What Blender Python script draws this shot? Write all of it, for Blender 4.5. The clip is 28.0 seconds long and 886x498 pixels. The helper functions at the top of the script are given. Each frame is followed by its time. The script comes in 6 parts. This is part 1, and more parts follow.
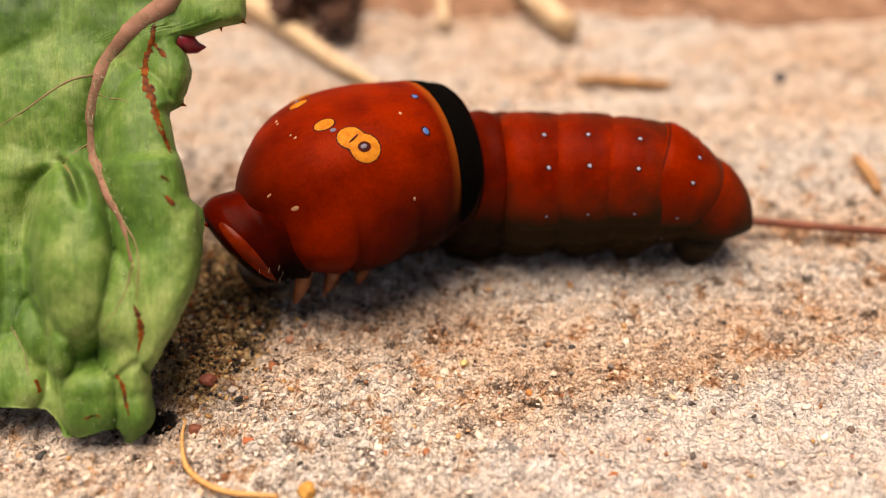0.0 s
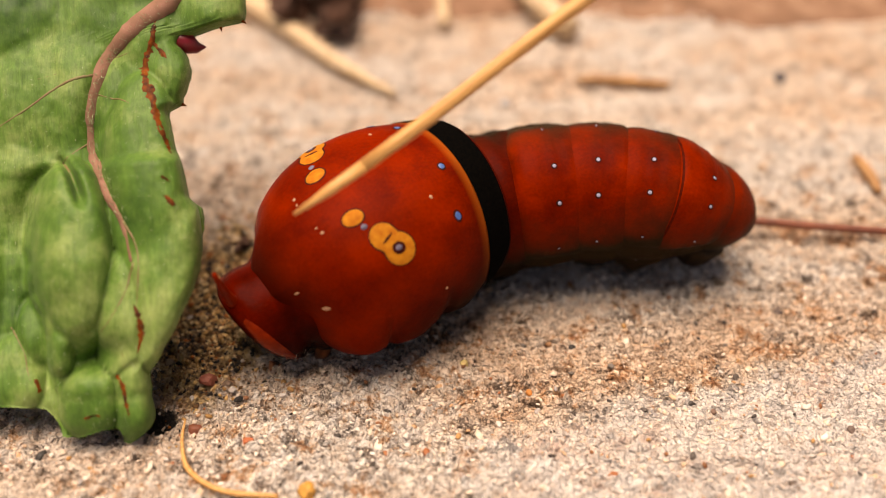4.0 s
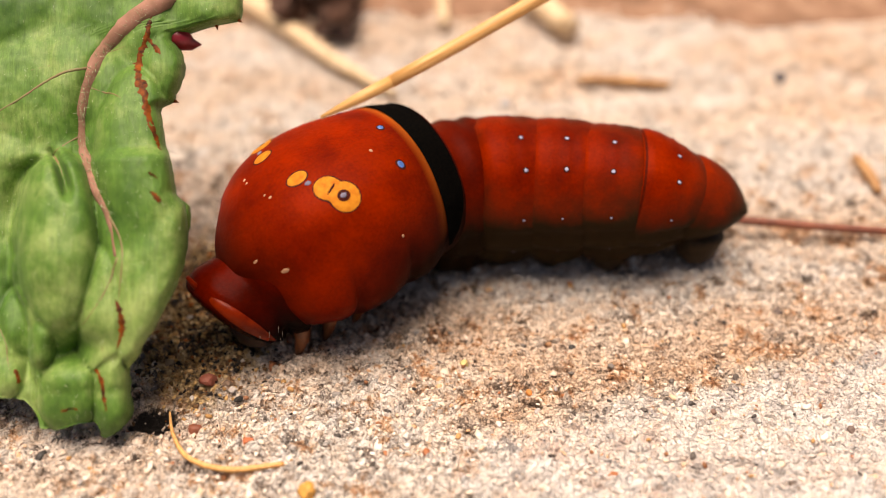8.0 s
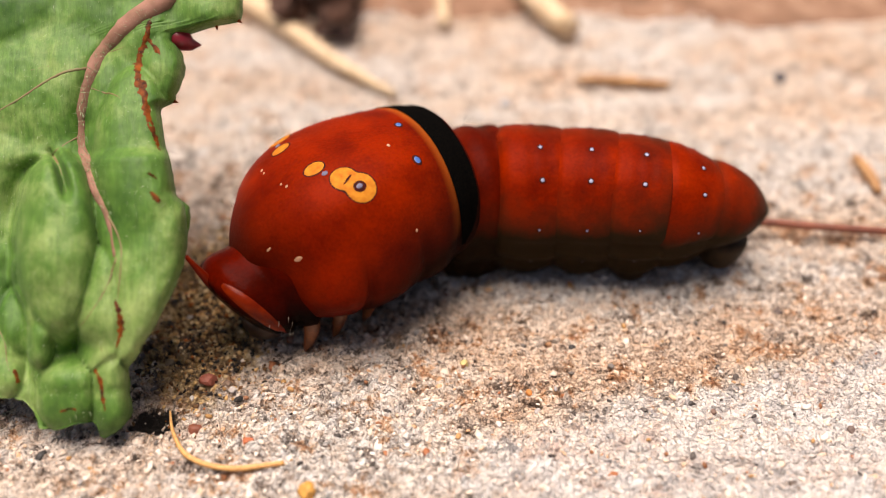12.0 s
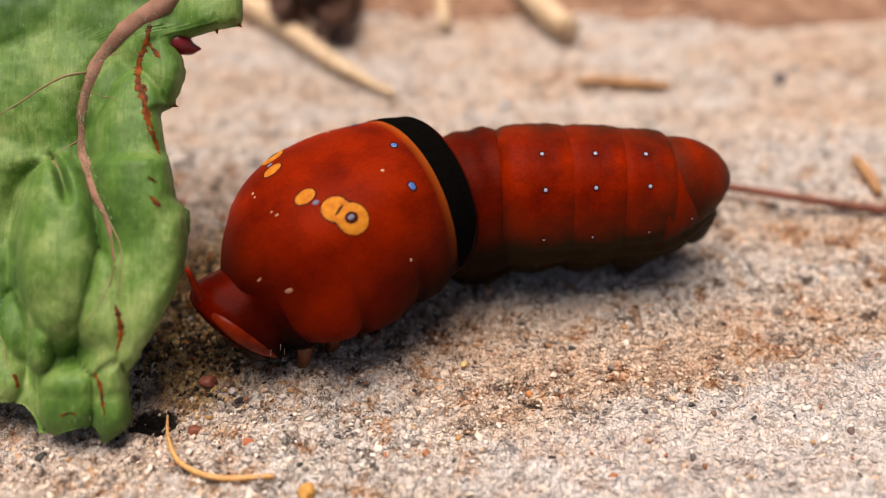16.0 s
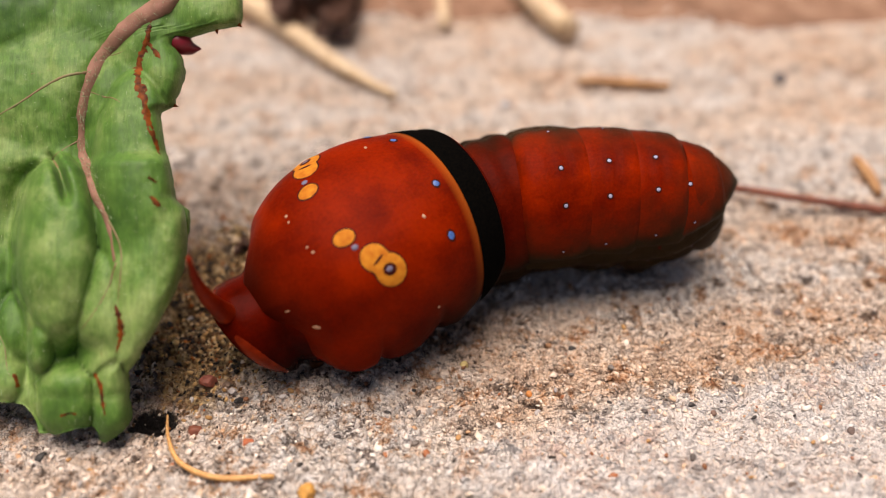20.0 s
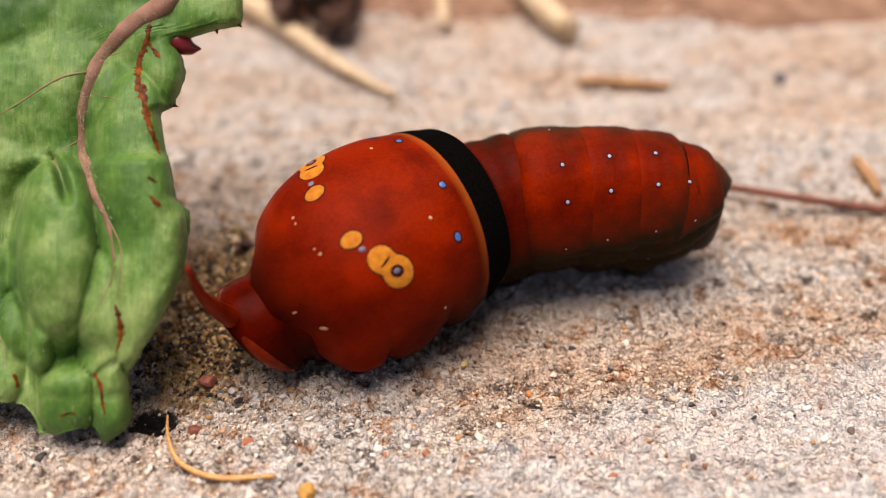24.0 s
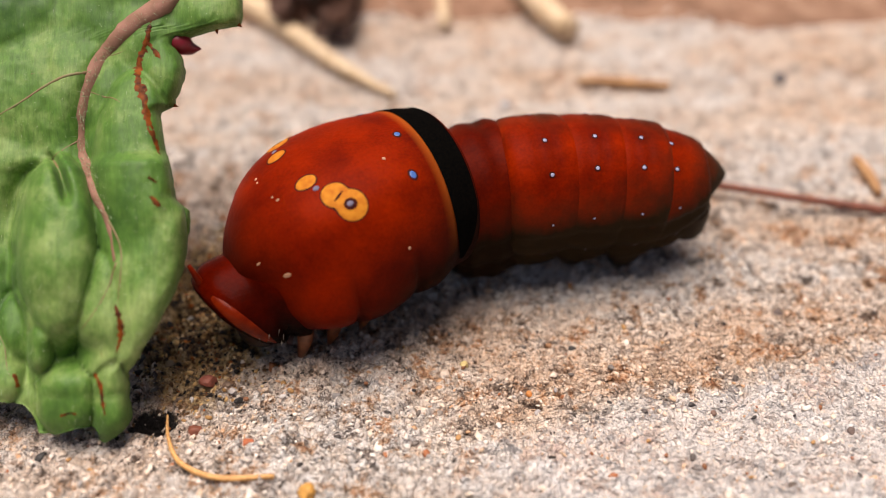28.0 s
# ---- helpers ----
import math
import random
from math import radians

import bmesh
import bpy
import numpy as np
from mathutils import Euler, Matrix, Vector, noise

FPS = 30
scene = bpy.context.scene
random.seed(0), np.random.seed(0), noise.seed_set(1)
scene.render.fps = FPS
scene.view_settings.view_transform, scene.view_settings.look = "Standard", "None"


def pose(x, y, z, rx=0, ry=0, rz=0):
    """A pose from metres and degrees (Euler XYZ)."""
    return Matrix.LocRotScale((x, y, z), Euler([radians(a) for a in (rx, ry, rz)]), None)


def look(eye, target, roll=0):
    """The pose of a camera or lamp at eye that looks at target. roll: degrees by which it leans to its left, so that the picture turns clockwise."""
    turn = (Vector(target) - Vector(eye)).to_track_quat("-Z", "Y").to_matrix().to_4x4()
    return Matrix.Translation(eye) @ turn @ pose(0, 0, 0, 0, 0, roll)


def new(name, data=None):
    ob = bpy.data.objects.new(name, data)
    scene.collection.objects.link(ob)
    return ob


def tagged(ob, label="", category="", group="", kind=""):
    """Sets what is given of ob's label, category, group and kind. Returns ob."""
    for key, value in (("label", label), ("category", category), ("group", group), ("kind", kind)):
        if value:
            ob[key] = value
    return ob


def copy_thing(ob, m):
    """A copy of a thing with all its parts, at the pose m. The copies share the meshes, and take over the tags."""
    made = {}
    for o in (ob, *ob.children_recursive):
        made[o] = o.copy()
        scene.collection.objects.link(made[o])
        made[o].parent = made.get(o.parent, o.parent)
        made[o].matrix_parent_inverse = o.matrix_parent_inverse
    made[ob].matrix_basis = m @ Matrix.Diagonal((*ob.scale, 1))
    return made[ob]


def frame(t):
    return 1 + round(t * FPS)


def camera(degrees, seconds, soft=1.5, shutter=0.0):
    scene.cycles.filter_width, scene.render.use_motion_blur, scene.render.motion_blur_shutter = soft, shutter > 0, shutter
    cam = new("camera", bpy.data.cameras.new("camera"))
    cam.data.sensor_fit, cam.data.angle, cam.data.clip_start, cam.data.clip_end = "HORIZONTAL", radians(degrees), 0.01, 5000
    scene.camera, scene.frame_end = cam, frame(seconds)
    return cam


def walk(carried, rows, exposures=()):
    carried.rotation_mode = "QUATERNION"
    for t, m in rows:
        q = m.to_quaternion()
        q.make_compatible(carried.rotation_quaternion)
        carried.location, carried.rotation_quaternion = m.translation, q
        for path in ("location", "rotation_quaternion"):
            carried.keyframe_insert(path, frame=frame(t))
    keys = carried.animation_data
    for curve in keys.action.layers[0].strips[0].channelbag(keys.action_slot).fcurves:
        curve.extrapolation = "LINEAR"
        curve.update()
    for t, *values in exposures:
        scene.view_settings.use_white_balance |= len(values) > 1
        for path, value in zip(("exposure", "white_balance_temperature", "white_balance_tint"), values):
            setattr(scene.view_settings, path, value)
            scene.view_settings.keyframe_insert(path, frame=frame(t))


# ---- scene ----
# A brown swallowtail caterpillar, about four centimetres long, on rough concrete beside a curled leaf.
# Lengths in the builders are millimetres; MM turns them into metres.
MM = 0.001

# ---- camera ----
EYE, AIM = Vector((0, -0.04596, 0.04257)), Vector((0, 0, 0.004))
cam = camera(50, 28.0, soft=0.8, shutter=0.4)
cam.data.dof.use_dof = True
cam.data.dof.focus_distance = 0.0560
cam.data.dof.aperture_fstop = 18
still = look(EYE, AIM)
EXPOSURES = [(0, 0.08, 8400, 20), (3.5, 0.05, 8800, 21), (7, 0.28, 8300, 19), (10, 0.19, 7350, 17), (11, 0.06, 7250, 18), (12, 0.23, 7100, 17), (15, 0.05, 7000, 16), (17, -0.13, 7350, 20), (20, -0.04, 7100, 18), (28, 0.0, 6900, 17)]
walk(cam, [(0, still), (12, still), (12.5, still @ pose(0, 0, 0, -0.12)), (14.5, still @ pose(0, 0, 0, -0.07)),
           (15, still @ pose(0, 0, 0, 0.075)), (28, still @ pose(0, 0, 0, 0.075))], EXPOSURES)

# ---- light ----
SUN_ELEVATION, SUN_AZIMUTH = 81, 150   # azimuth counted from +x towards +y
world = bpy.data.worlds.new("world")
scene.world = world
world.use_nodes = True
wn = world.node_tree.nodes
sky = wn.new("ShaderNodeTexSky")
sky.sky_type, sky.sun_disc = "NISHITA", False
sky.air_density, sky.dust_density, sky.ozone_density = 0.7, 4.0, 0.4
sky.sun_elevation, sky.sun_rotation = radians(SUN_ELEVATION), radians(90 - SUN_AZIMUTH)
world.node_tree.links.new(sky.outputs[0], wn["Background"].inputs[0])
wn["Background"].inputs[1].default_value = 0.07
lamp = new("sun", bpy.data.lights.new("sun", "SUN"))
lamp.data.energy, lamp.data.angle, lamp.data.color = 5.5, radians(52), (1.0, 0.95, 0.88)
a, e = radians(SUN_AZIMUTH), radians(SUN_ELEVATION)
lamp.matrix_world = look((math.cos(a) * math.cos(e), math.sin(a) * math.cos(e), math.sin(e)), (0, 0, 0))


# ---- materials ----
class Nodes:
    """A small wrapper to write node materials in few lines."""

    def __init__(self, name, rough=0.6, coord="Object"):
        self.m = bpy.data.materials.new(name)
        self.m.use_nodes = True
        self.t = self.m.node_tree
        self.b = self.t.nodes["Principled BSDF"]
        self.b.inputs["Roughness"].default_value = rough
        self.co = self.t.nodes.new("ShaderNodeTexCoord").outputs[coord]

    def node(self, kind, **sockets):
        n = self.t.nodes.new(kind)
        for k, v in sockets.items():
            self.plug(v, n.inputs[k.replace("_", " ")])
        return n

    def plug(self, v, socket):
        if isinstance(v, bpy.types.NodeSocket):
            self.t.links.new(v, socket)
        else:
            socket.default_value = v

    def noise(self, scale, detail=4.0, rough=0.55, stretch=None):
        co = self.co
        if stretch:
            mp = self.node("ShaderNodeMapping", Vector=co)
            mp.inputs["Scale"].default_value = stretch
            co = mp.outputs[0]
        return self.node("ShaderNodeTexNoise", Vector=co, Scale=scale, Detail=detail, Roughness=rough).outputs["Fac"]

    def warped(self, scale, amount):
        """The coordinates, shaken by noise."""
        n = self.node("ShaderNodeTexNoise", Vector=self.co, Scale=scale, Detail=3.0)
        d = self.t.nodes.new("ShaderNodeVectorMath")
        d.operation = "MULTIPLY_ADD"
        self.plug(n.outputs["Color"], d.inputs[0])
        d.inputs[1].default_value = (amount, amount, amount)
        self.plug(self.co, d.inputs[2])
        return d.outputs[0]

    def voronoi(self, scale, out="Color"):
        return self.node("ShaderNodeTexVoronoi", Vector=self.co, Scale=scale).outputs[out]

    def crevice(self, scale):
        """Distance to the joint between cells, in cells."""
        n = self.node("ShaderNodeTexVoronoi", Vector=self.co, Scale=scale)
        n.feature = "DISTANCE_TO_EDGE"
        return n.outputs["Distance"]

    def span(self, v, lo, hi):
        """0 at lo, 1 at hi."""
        n = self.node("ShaderNodeMapRange", Value=v)
        n.inputs["From Min"].default_value, n.inputs["From Max"].default_value = lo, hi
        return n.outputs[0]

    def ramp(self, fac, stops, hard=False):
        n = self.node("ShaderNodeValToRGB", Fac=fac)
        els = n.color_ramp.elements
        n.color_ramp.interpolation = "CONSTANT" if hard else "LINEAR"
        while len(els) < len(stops):
            els.new(0.5)
        for el, (p, c) in zip(els, stops):
            el.position, el.color = p, (*c, 1) if len(c) == 3 else c
        return n.outputs[0]

    def mix(self, fac, c1, c2, kind="MIX"):
        n = self.t.nodes.new("ShaderNodeMix")
        n.data_type, n.blend_type = "RGBA", kind
        self.plug(fac, n.inputs[0])
        for v, i in ((c1, 6), (c2, 7)):
            self.plug((*v, 1) if isinstance(v, tuple) and len(v) == 3 else v, n.inputs[i])
        return n.outputs[2]

    def math(self, op, a, b=0.0):
        n = self.t.nodes.new("ShaderNodeMath")
        n.operation = op
        self.plug(a, n.inputs[0])
        self.plug(b, n.inputs[1])
        return n.outputs[0]

    def axis(self, which):
        return self.node("ShaderNodeSeparateXYZ", Vector=self.co).outputs[which]

    def island(self):
        return self.t.nodes.new("ShaderNodeNewGeometry").outputs["Random Per Island"]

    def bump(self, height, strength=0.4, distance=0.0001):
        n = self.node("ShaderNodeBump", Height=height, Strength=strength, Distance=distance)
        self.t.links.new(n.outputs[0], self.b.inputs["Normal"])
        return self

    def color(self, c):
        self.plug((*c, 1) if isinstance(c, tuple) and len(c) == 3 else c, self.b.inputs["Base Color"])
        return self

    def put(self, **values):
        for k, v in values.items():
            self.plug(v, self.b.inputs[k.replace("_", " ")])
        return self


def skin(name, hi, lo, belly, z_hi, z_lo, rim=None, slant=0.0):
    """Caterpillar skin: mottled, slightly waxy, darkened down flanks and belly by dusky pigment and painted shade."""
    k = Nodes(name, 0.45)
    mott = k.ramp(k.noise(330, 4, 0.5), [(0.30, lo), (0.60, hi)])
    fine = k.ramp(k.noise(5200, 3), [(0.3, (0.80, 0.78, 0.76)), (0.7, (1.06, 1.06, 1.06))])
    c = k.mix(1.0, mott, fine, "MULTIPLY")
    if rim:
        g = k.node("ShaderNodeMapRange", Value=k.math("ADD", k.axis("X"), k.math("MULTIPLY", k.axis("Z"), 0.155)))
        g.inputs["From Min"].default_value, g.inputs["From Max"].default_value = -3.35 * MM, -4.05 * MM
        c = k.mix(g.outputs[0], c, rim)
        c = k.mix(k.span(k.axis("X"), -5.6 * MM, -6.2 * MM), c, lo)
        # darker again towards the front end
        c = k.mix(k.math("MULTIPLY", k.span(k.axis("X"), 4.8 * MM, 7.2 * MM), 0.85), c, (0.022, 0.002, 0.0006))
    # darkening down the flanks: dusky pigment, with shade put into the colour as well
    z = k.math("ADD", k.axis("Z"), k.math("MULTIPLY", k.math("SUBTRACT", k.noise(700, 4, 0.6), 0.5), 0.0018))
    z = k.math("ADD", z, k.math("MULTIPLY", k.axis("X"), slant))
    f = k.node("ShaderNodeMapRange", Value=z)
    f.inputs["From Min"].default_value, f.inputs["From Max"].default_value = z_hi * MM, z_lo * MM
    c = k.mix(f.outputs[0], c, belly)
    k.color(c).bump(k.math("ADD", k.noise(2600, 4), k.math("MULTIPLY", k.noise(9000, 2), 0.5)), 0.22, 0.00012)
    k.put(Subsurface_Weight=0.06, Subsurface_Radius=(0.0012, 0.0003, 0.0001), Subsurface_Scale=1.0)
    k.put(Specular_IOR_Level=0.02)
    return k.m


def plain(name, c1, c2, rough=0.5, scale=3000.0, bump=0.2, **more):
    k = Nodes(name, rough)
    n = k.noise(scale, 4)
    k.color(k.ramp(n, [(0.35, c1), (0.65, c2)])).bump(n, bump, 0.00008).put(**more)
    return k.m


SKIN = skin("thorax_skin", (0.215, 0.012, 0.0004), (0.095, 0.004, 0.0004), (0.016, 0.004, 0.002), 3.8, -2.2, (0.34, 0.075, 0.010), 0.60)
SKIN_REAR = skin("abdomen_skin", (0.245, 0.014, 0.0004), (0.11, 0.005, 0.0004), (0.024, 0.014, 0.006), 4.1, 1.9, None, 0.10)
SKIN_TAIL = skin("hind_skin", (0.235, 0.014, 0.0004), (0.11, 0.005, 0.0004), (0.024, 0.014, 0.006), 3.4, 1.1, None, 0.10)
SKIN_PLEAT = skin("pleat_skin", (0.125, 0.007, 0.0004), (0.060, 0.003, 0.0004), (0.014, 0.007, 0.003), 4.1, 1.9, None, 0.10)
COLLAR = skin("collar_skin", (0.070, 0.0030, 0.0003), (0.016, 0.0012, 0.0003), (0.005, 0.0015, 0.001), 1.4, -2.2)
COLLAR.node_tree.nodes["Principled BSDF"].inputs["Specular IOR Level"].default_value = 0.015
COLLAR.node_tree.nodes["Principled BSDF"].inputs["Roughness"].default_value = 0.25
VELVET = plain("black_velvet", (0.0012, 0.0012, 0.0012), (0.003, 0.0025, 0.002), 0.9, 6000, 0.3, Specular_IOR_Level=0.01)
FOLD_SHADE = plain("dark_fold_shade", (0.085, 0.006, 0.001), (0.040, 0.004, 0.001), 0.5, 2500, 0.2, Specular_IOR_Level=0.02)
RIM = plain("orange_fold", (0.20, 0.018, 0.002), (0.09, 0.006, 0.001), 0.26, 700, 0.3, Specular_IOR_Level=0.09)
YELLOW = plain("yellow_spot", (0.52, 0.20, 0.020), (0.40, 0.12, 0.012), 0.6, 2500, 0.1, Specular_IOR_Level=0.05)
OUTLINE = plain("dark_outline", (0.06, 0.006, 0.003), (0.02, 0.004, 0.002), 0.7, 3000, 0.1, Specular_IOR_Level=0.1)
LILAC = plain("lilac_dot", (0.15, 0.13, 0.20), (0.09, 0.08, 0.13), 0.6)
BLUE = plain("blue_dot", (0.05, 0.13, 0.38), (0.035, 0.09, 0.27), 0.4)
PALE = plain("pale_dot", (0.36, 0.36, 0.50), (0.24, 0.24, 0.36), 0.5)
CREAM = plain("cream_dot", (0.48, 0.26, 0.15), (0.36, 0.17, 0.09), 0.5)
PROLEG = plain("proleg_skin", (0.034, 0.019, 0.008), (0.016, 0.009, 0.004), 0.5, 1800, Specular_IOR_Level=0.12)
CLAW = plain("leg_horn", (0.20, 0.060, 0.018), (0.11, 0.030, 0.009), 0.4)
HEAD = plain("head_shell", (0.030, 0.010, 0.005), (0.014, 0.006, 0.004), 0.4)
HORN = plain("horn_flesh", (0.20, 0.015, 0.002), (0.10, 0.005, 0.001), 0.3, 700, 0.2, Specular_IOR_Level=0.06)
HAIR = plain("bristle", (0.5, 0.42, 0.34), (0.4, 0.32, 0.25), 0.4)

k = Nodes("straw", 0.5)
g = k.noise(900, 4, 0.6, (6, 6, 0.25))
k.color(k.ramp(g, [(0.3, (0.42, 0.19, 0.055)), (0.55, (0.62, 0.33, 0.11)), (0.75, (0.70, 0.42, 0.17))])).bump(g, 0.4, 0.0001)
STRAW = k.m
k = Nodes("dry_stick", 0.7)
g = k.noise(700, 5, 0.6, (3, 3, 0.4))
k.color(k.ramp(g, [(0.3, (0.26, 0.15, 0.075)), (0.48, (0.60, 0.44, 0.27)), (0.72, (0.78, 0.66, 0.49))])).bump(g, 0.5, 0.0003)
STICK = k.m
STALK = plain("red_stalk", (0.22, 0.060, 0.028), (0.12, 0.032, 0.016), 0.5, 900)
BARK = plain("brown_chip", (0.46, 0.25, 0.11), (0.28, 0.14, 0.06), 0.8, 900, 0.5)
DEBRIS = plain("dead_leaf", (0.085, 0.030, 0.012), (0.030, 0.010, 0.005), 0.75, 500, 0.5)

# green leaf: felted, with paler dry patches
k = Nodes("leaf_green", 0.54)
big = k.ramp(k.noise(170, 7, 0.68), [(0.32, (0.020, 0.076, 0.008)), (0.50, (0.077, 0.172, 0.025)), (0.68, (0.245, 0.335, 0.108))])
felt = k.noise(3400, 5, 0.75, (1.5, 0.17, 1.0))
c = k.mix(0.6, big, k.ramp(felt, [(0.32, (0.55, 0.58, 0.50)), (0.5, (0.97, 0.97, 0.97)), (0.68, (1.35, 1.32, 1.28))]), "MULTIPLY")
spots = k.ramp(k.noise(330, 4, 0.7), [(0.69, (0, 0, 0)), (0.75, (1, 1, 1))])
c = k.mix(k.math("MULTIPLY", spots, 0.65), c, (0.17, 0.075, 0.02))
k.color(c).bump(k.math("ADD", felt, k.math("MULTIPLY", k.noise(700, 4), 0.6)), 0.35, 0.00012)
k.put(Sheen_Weight=0.03, Sheen_Roughness=0.5, Specular_IOR_Level=0.30, Subsurface_Weight=0.08, Subsurface_Radius=(0.0004, 0.0008, 0.0002),
      Subsurface_Scale=1.0)
LEAF = k.m
VEIN = plain("purple_vein", (0.30, 0.155, 0.115), (0.19, 0.105, 0.065), 0.75, 900, 0.6, Specular_IOR_Level=0.2)
SIDE_VEIN = plain("side_vein", (0.15, 0.155, 0.05), (0.17, 0.10, 0.045), 0.6, 1500, 0.3)
SCAR = plain("brown_scar", (0.21, 0.052, 0.007), (0.026, 0.008, 0.003), 0.6, 1800, 0.8, Specular_IOR_Level=0.12)
RED_TIP = plain("crimson_tip", (0.22, 0.012, 0.022), (0.12, 0.006, 0.012), 0.35, 800)
FUZZ = plain("leaf_fuzz", (0.36, 0.44, 0.26), (0.24, 0.31, 0.16), 0.5)

# concrete: bonded sand of many colours, with dark crevices and pits between the grains
k = Nodes("concrete", 0.85)
straight = k.co
k.co = k.warped(1700, 0.00045)
cell = k.node("ShaderNodeSeparateColor", Color=k.voronoi(1900)).outputs
tiny = k.node("ShaderNodeSeparateColor", Color=k.voronoi(4600)).outputs[0]
rim1, rim2 = k.crevice(1900), k.crevice(4600)
k.co = straight
paste = k.ramp(k.noise(1500, 7, 0.8), [(0.36, (0.52, 0.40, 0.32)), (0.45, (0.82, 0.71, 0.62)), (0.53, (0.95, 0.89, 0.83)), (0.62, (0.98, 0.96, 0.94))])
sand = k.ramp(cell[0], [(0.0, (0.97, 0.94, 0.91)), (0.34, (0.88, 0.78, 0.68)), (0.58, (0.72, 0.60, 0.50)), (0.68, (0.70, 0.55, 0.43)), (0.75, (0.86, 0.56, 0.33)),
                        (0.81, (0.95, 0.90, 0.84)), (0.93, (0.40, 0.22, 0.11)), (0.968, (0.05, 0.04, 0.035))], True)
grit = k.ramp(tiny, [(0.0, (0.97, 0.95, 0.93)), (0.50, (0.84, 0.75, 0.67)), (0.70, (0.66, 0.50, 0.38)), (0.80, (0.95, 0.90, 0.85)), (0.92, (0.16, 0.09, 0.05))], True)
c = k.mix(0.32, paste, sand)
c = k.mix(0.18, c, grit)
worn = k.ramp(k.noise(240, 6, 0.7), [(0.38, (0.25, 0.25, 0.25)), (0.54, (1, 1, 1))])
coarse = k.math("MULTIPLY", k.ramp(rim1, [(0.05, (1, 1, 1)), (0.13, (0, 0, 0))]), k.ramp(k.noise(1100, 4, 0.7), [(0.47, (0, 0, 0)), (0.53, (1, 1, 1))]))
minor = k.math("MULTIPLY", k.ramp(rim2, [(0.06, (1, 1, 1)), (0.16, (0, 0, 0))]), k.ramp(k.noise(2300, 4, 0.7), [(0.50, (0, 0, 0)), (0.56, (1, 1, 1))]))
c = k.mix(k.math("MULTIPLY", worn, k.math("MULTIPLY", coarse, 0.40)), c, (0.050, 0.030, 0.018))
c = k.mix(k.math("MULTIPLY", worn, k.math("MULTIPLY", minor, 0.35)), c, (0.12, 0.07, 0.04))
# ragged pits, then rust-brown patches where iron has bled into the paste
c = k.mix(0.80, c, k.ramp(k.noise(620, 9, 0.85), [(0.437, (0.060, 0.026, 0.010)), (0.458, (1, 1, 1))]), "MULTIPLY")
c = k.mix(0.6, c, k.ramp(k.noise(1700, 8, 0.9), [(0.43, (0.16, 0.08, 0.04)), (0.46, (1, 1, 1)), (0.60, (1.12, 1.12, 1.12))]), "MULTIPLY")
stain = k.ramp(k.noise(75, 6, 0.65, (0.5, 1.3, 1.0)), [(0.42, (1.0, 1.0, 1.0)), (0.54, (0.98, 0.87, 0.77)), (0.68, (0.86, 0.63, 0.45))])
c = k.mix(0.9, c, stain, "MULTIPLY")
c = k.mix(0.9, c, k.ramp(k.noise(380, 8, 0.8), [(0.37, (0.50, 0.22, 0.08)), (0.42, (0.86, 0.62, 0.42)), (0.47, (1, 1, 1))]), "MULTIPLY")
# a whitish washed corner, edged by a tan band
warp = k.math("MULTIPLY", k.math("SUBTRACT", k.noise(260, 5, 0.65), 0.5), 0.006)
line = k.math("ADD", k.math("ADD", k.axis("Y"), k.math("MULTIPLY", k.axis("X"), -0.30)), k.math("ADD", warp, 0.0118))
tan = k.math("MULTIPLY", k.span(line, 0.0, 0.0012), k.span(line, 0.006, 0.0015))
reach = k.math("ADD", k.math("POWER", k.axis("X"), 2.0), k.math("POWER", k.axis("Y"), 2.0))
within = k.span(reach, 0.04, 0.012)   # these marks end some way off
side = k.math("MULTIPLY", within, k.span(k.math("ADD", k.axis("X"), warp), -0.001, 0.006))
c = k.mix(k.math("MULTIPLY", tan, k.math("MULTIPLY", side, 0.6)), c, k.mix(1.0, c, (0.80, 0.62, 0.47), "MULTIPLY"))
c = k.mix(k.math("MULTIPLY", k.span(line, 0.0, -0.0016), k.math("MULTIPLY", side, 0.42)), c, (0.92, 0.91, 0.92))
# paler and evener towards the far end: brightness and blur put into the colour
back = k.math("MULTIPLY", within, k.span(k.math("ADD", k.axis("Y"), warp), 0.010, 0.022))
c = k.mix(k.math("MULTIPLY", back, 0.32), c, k.mix(1.0, stain, (0.96, 0.90, 0.84), "MULTIPLY"))
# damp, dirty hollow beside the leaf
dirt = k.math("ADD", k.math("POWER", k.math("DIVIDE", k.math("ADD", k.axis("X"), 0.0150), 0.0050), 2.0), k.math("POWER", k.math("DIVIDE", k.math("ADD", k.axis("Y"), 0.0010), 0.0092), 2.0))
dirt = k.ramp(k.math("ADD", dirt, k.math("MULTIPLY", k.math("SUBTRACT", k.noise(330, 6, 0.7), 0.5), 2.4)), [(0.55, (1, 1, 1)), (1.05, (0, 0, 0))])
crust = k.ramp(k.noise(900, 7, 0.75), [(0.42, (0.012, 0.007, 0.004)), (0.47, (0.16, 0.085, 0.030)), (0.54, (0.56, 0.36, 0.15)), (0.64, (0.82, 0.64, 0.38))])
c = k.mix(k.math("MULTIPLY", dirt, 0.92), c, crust)
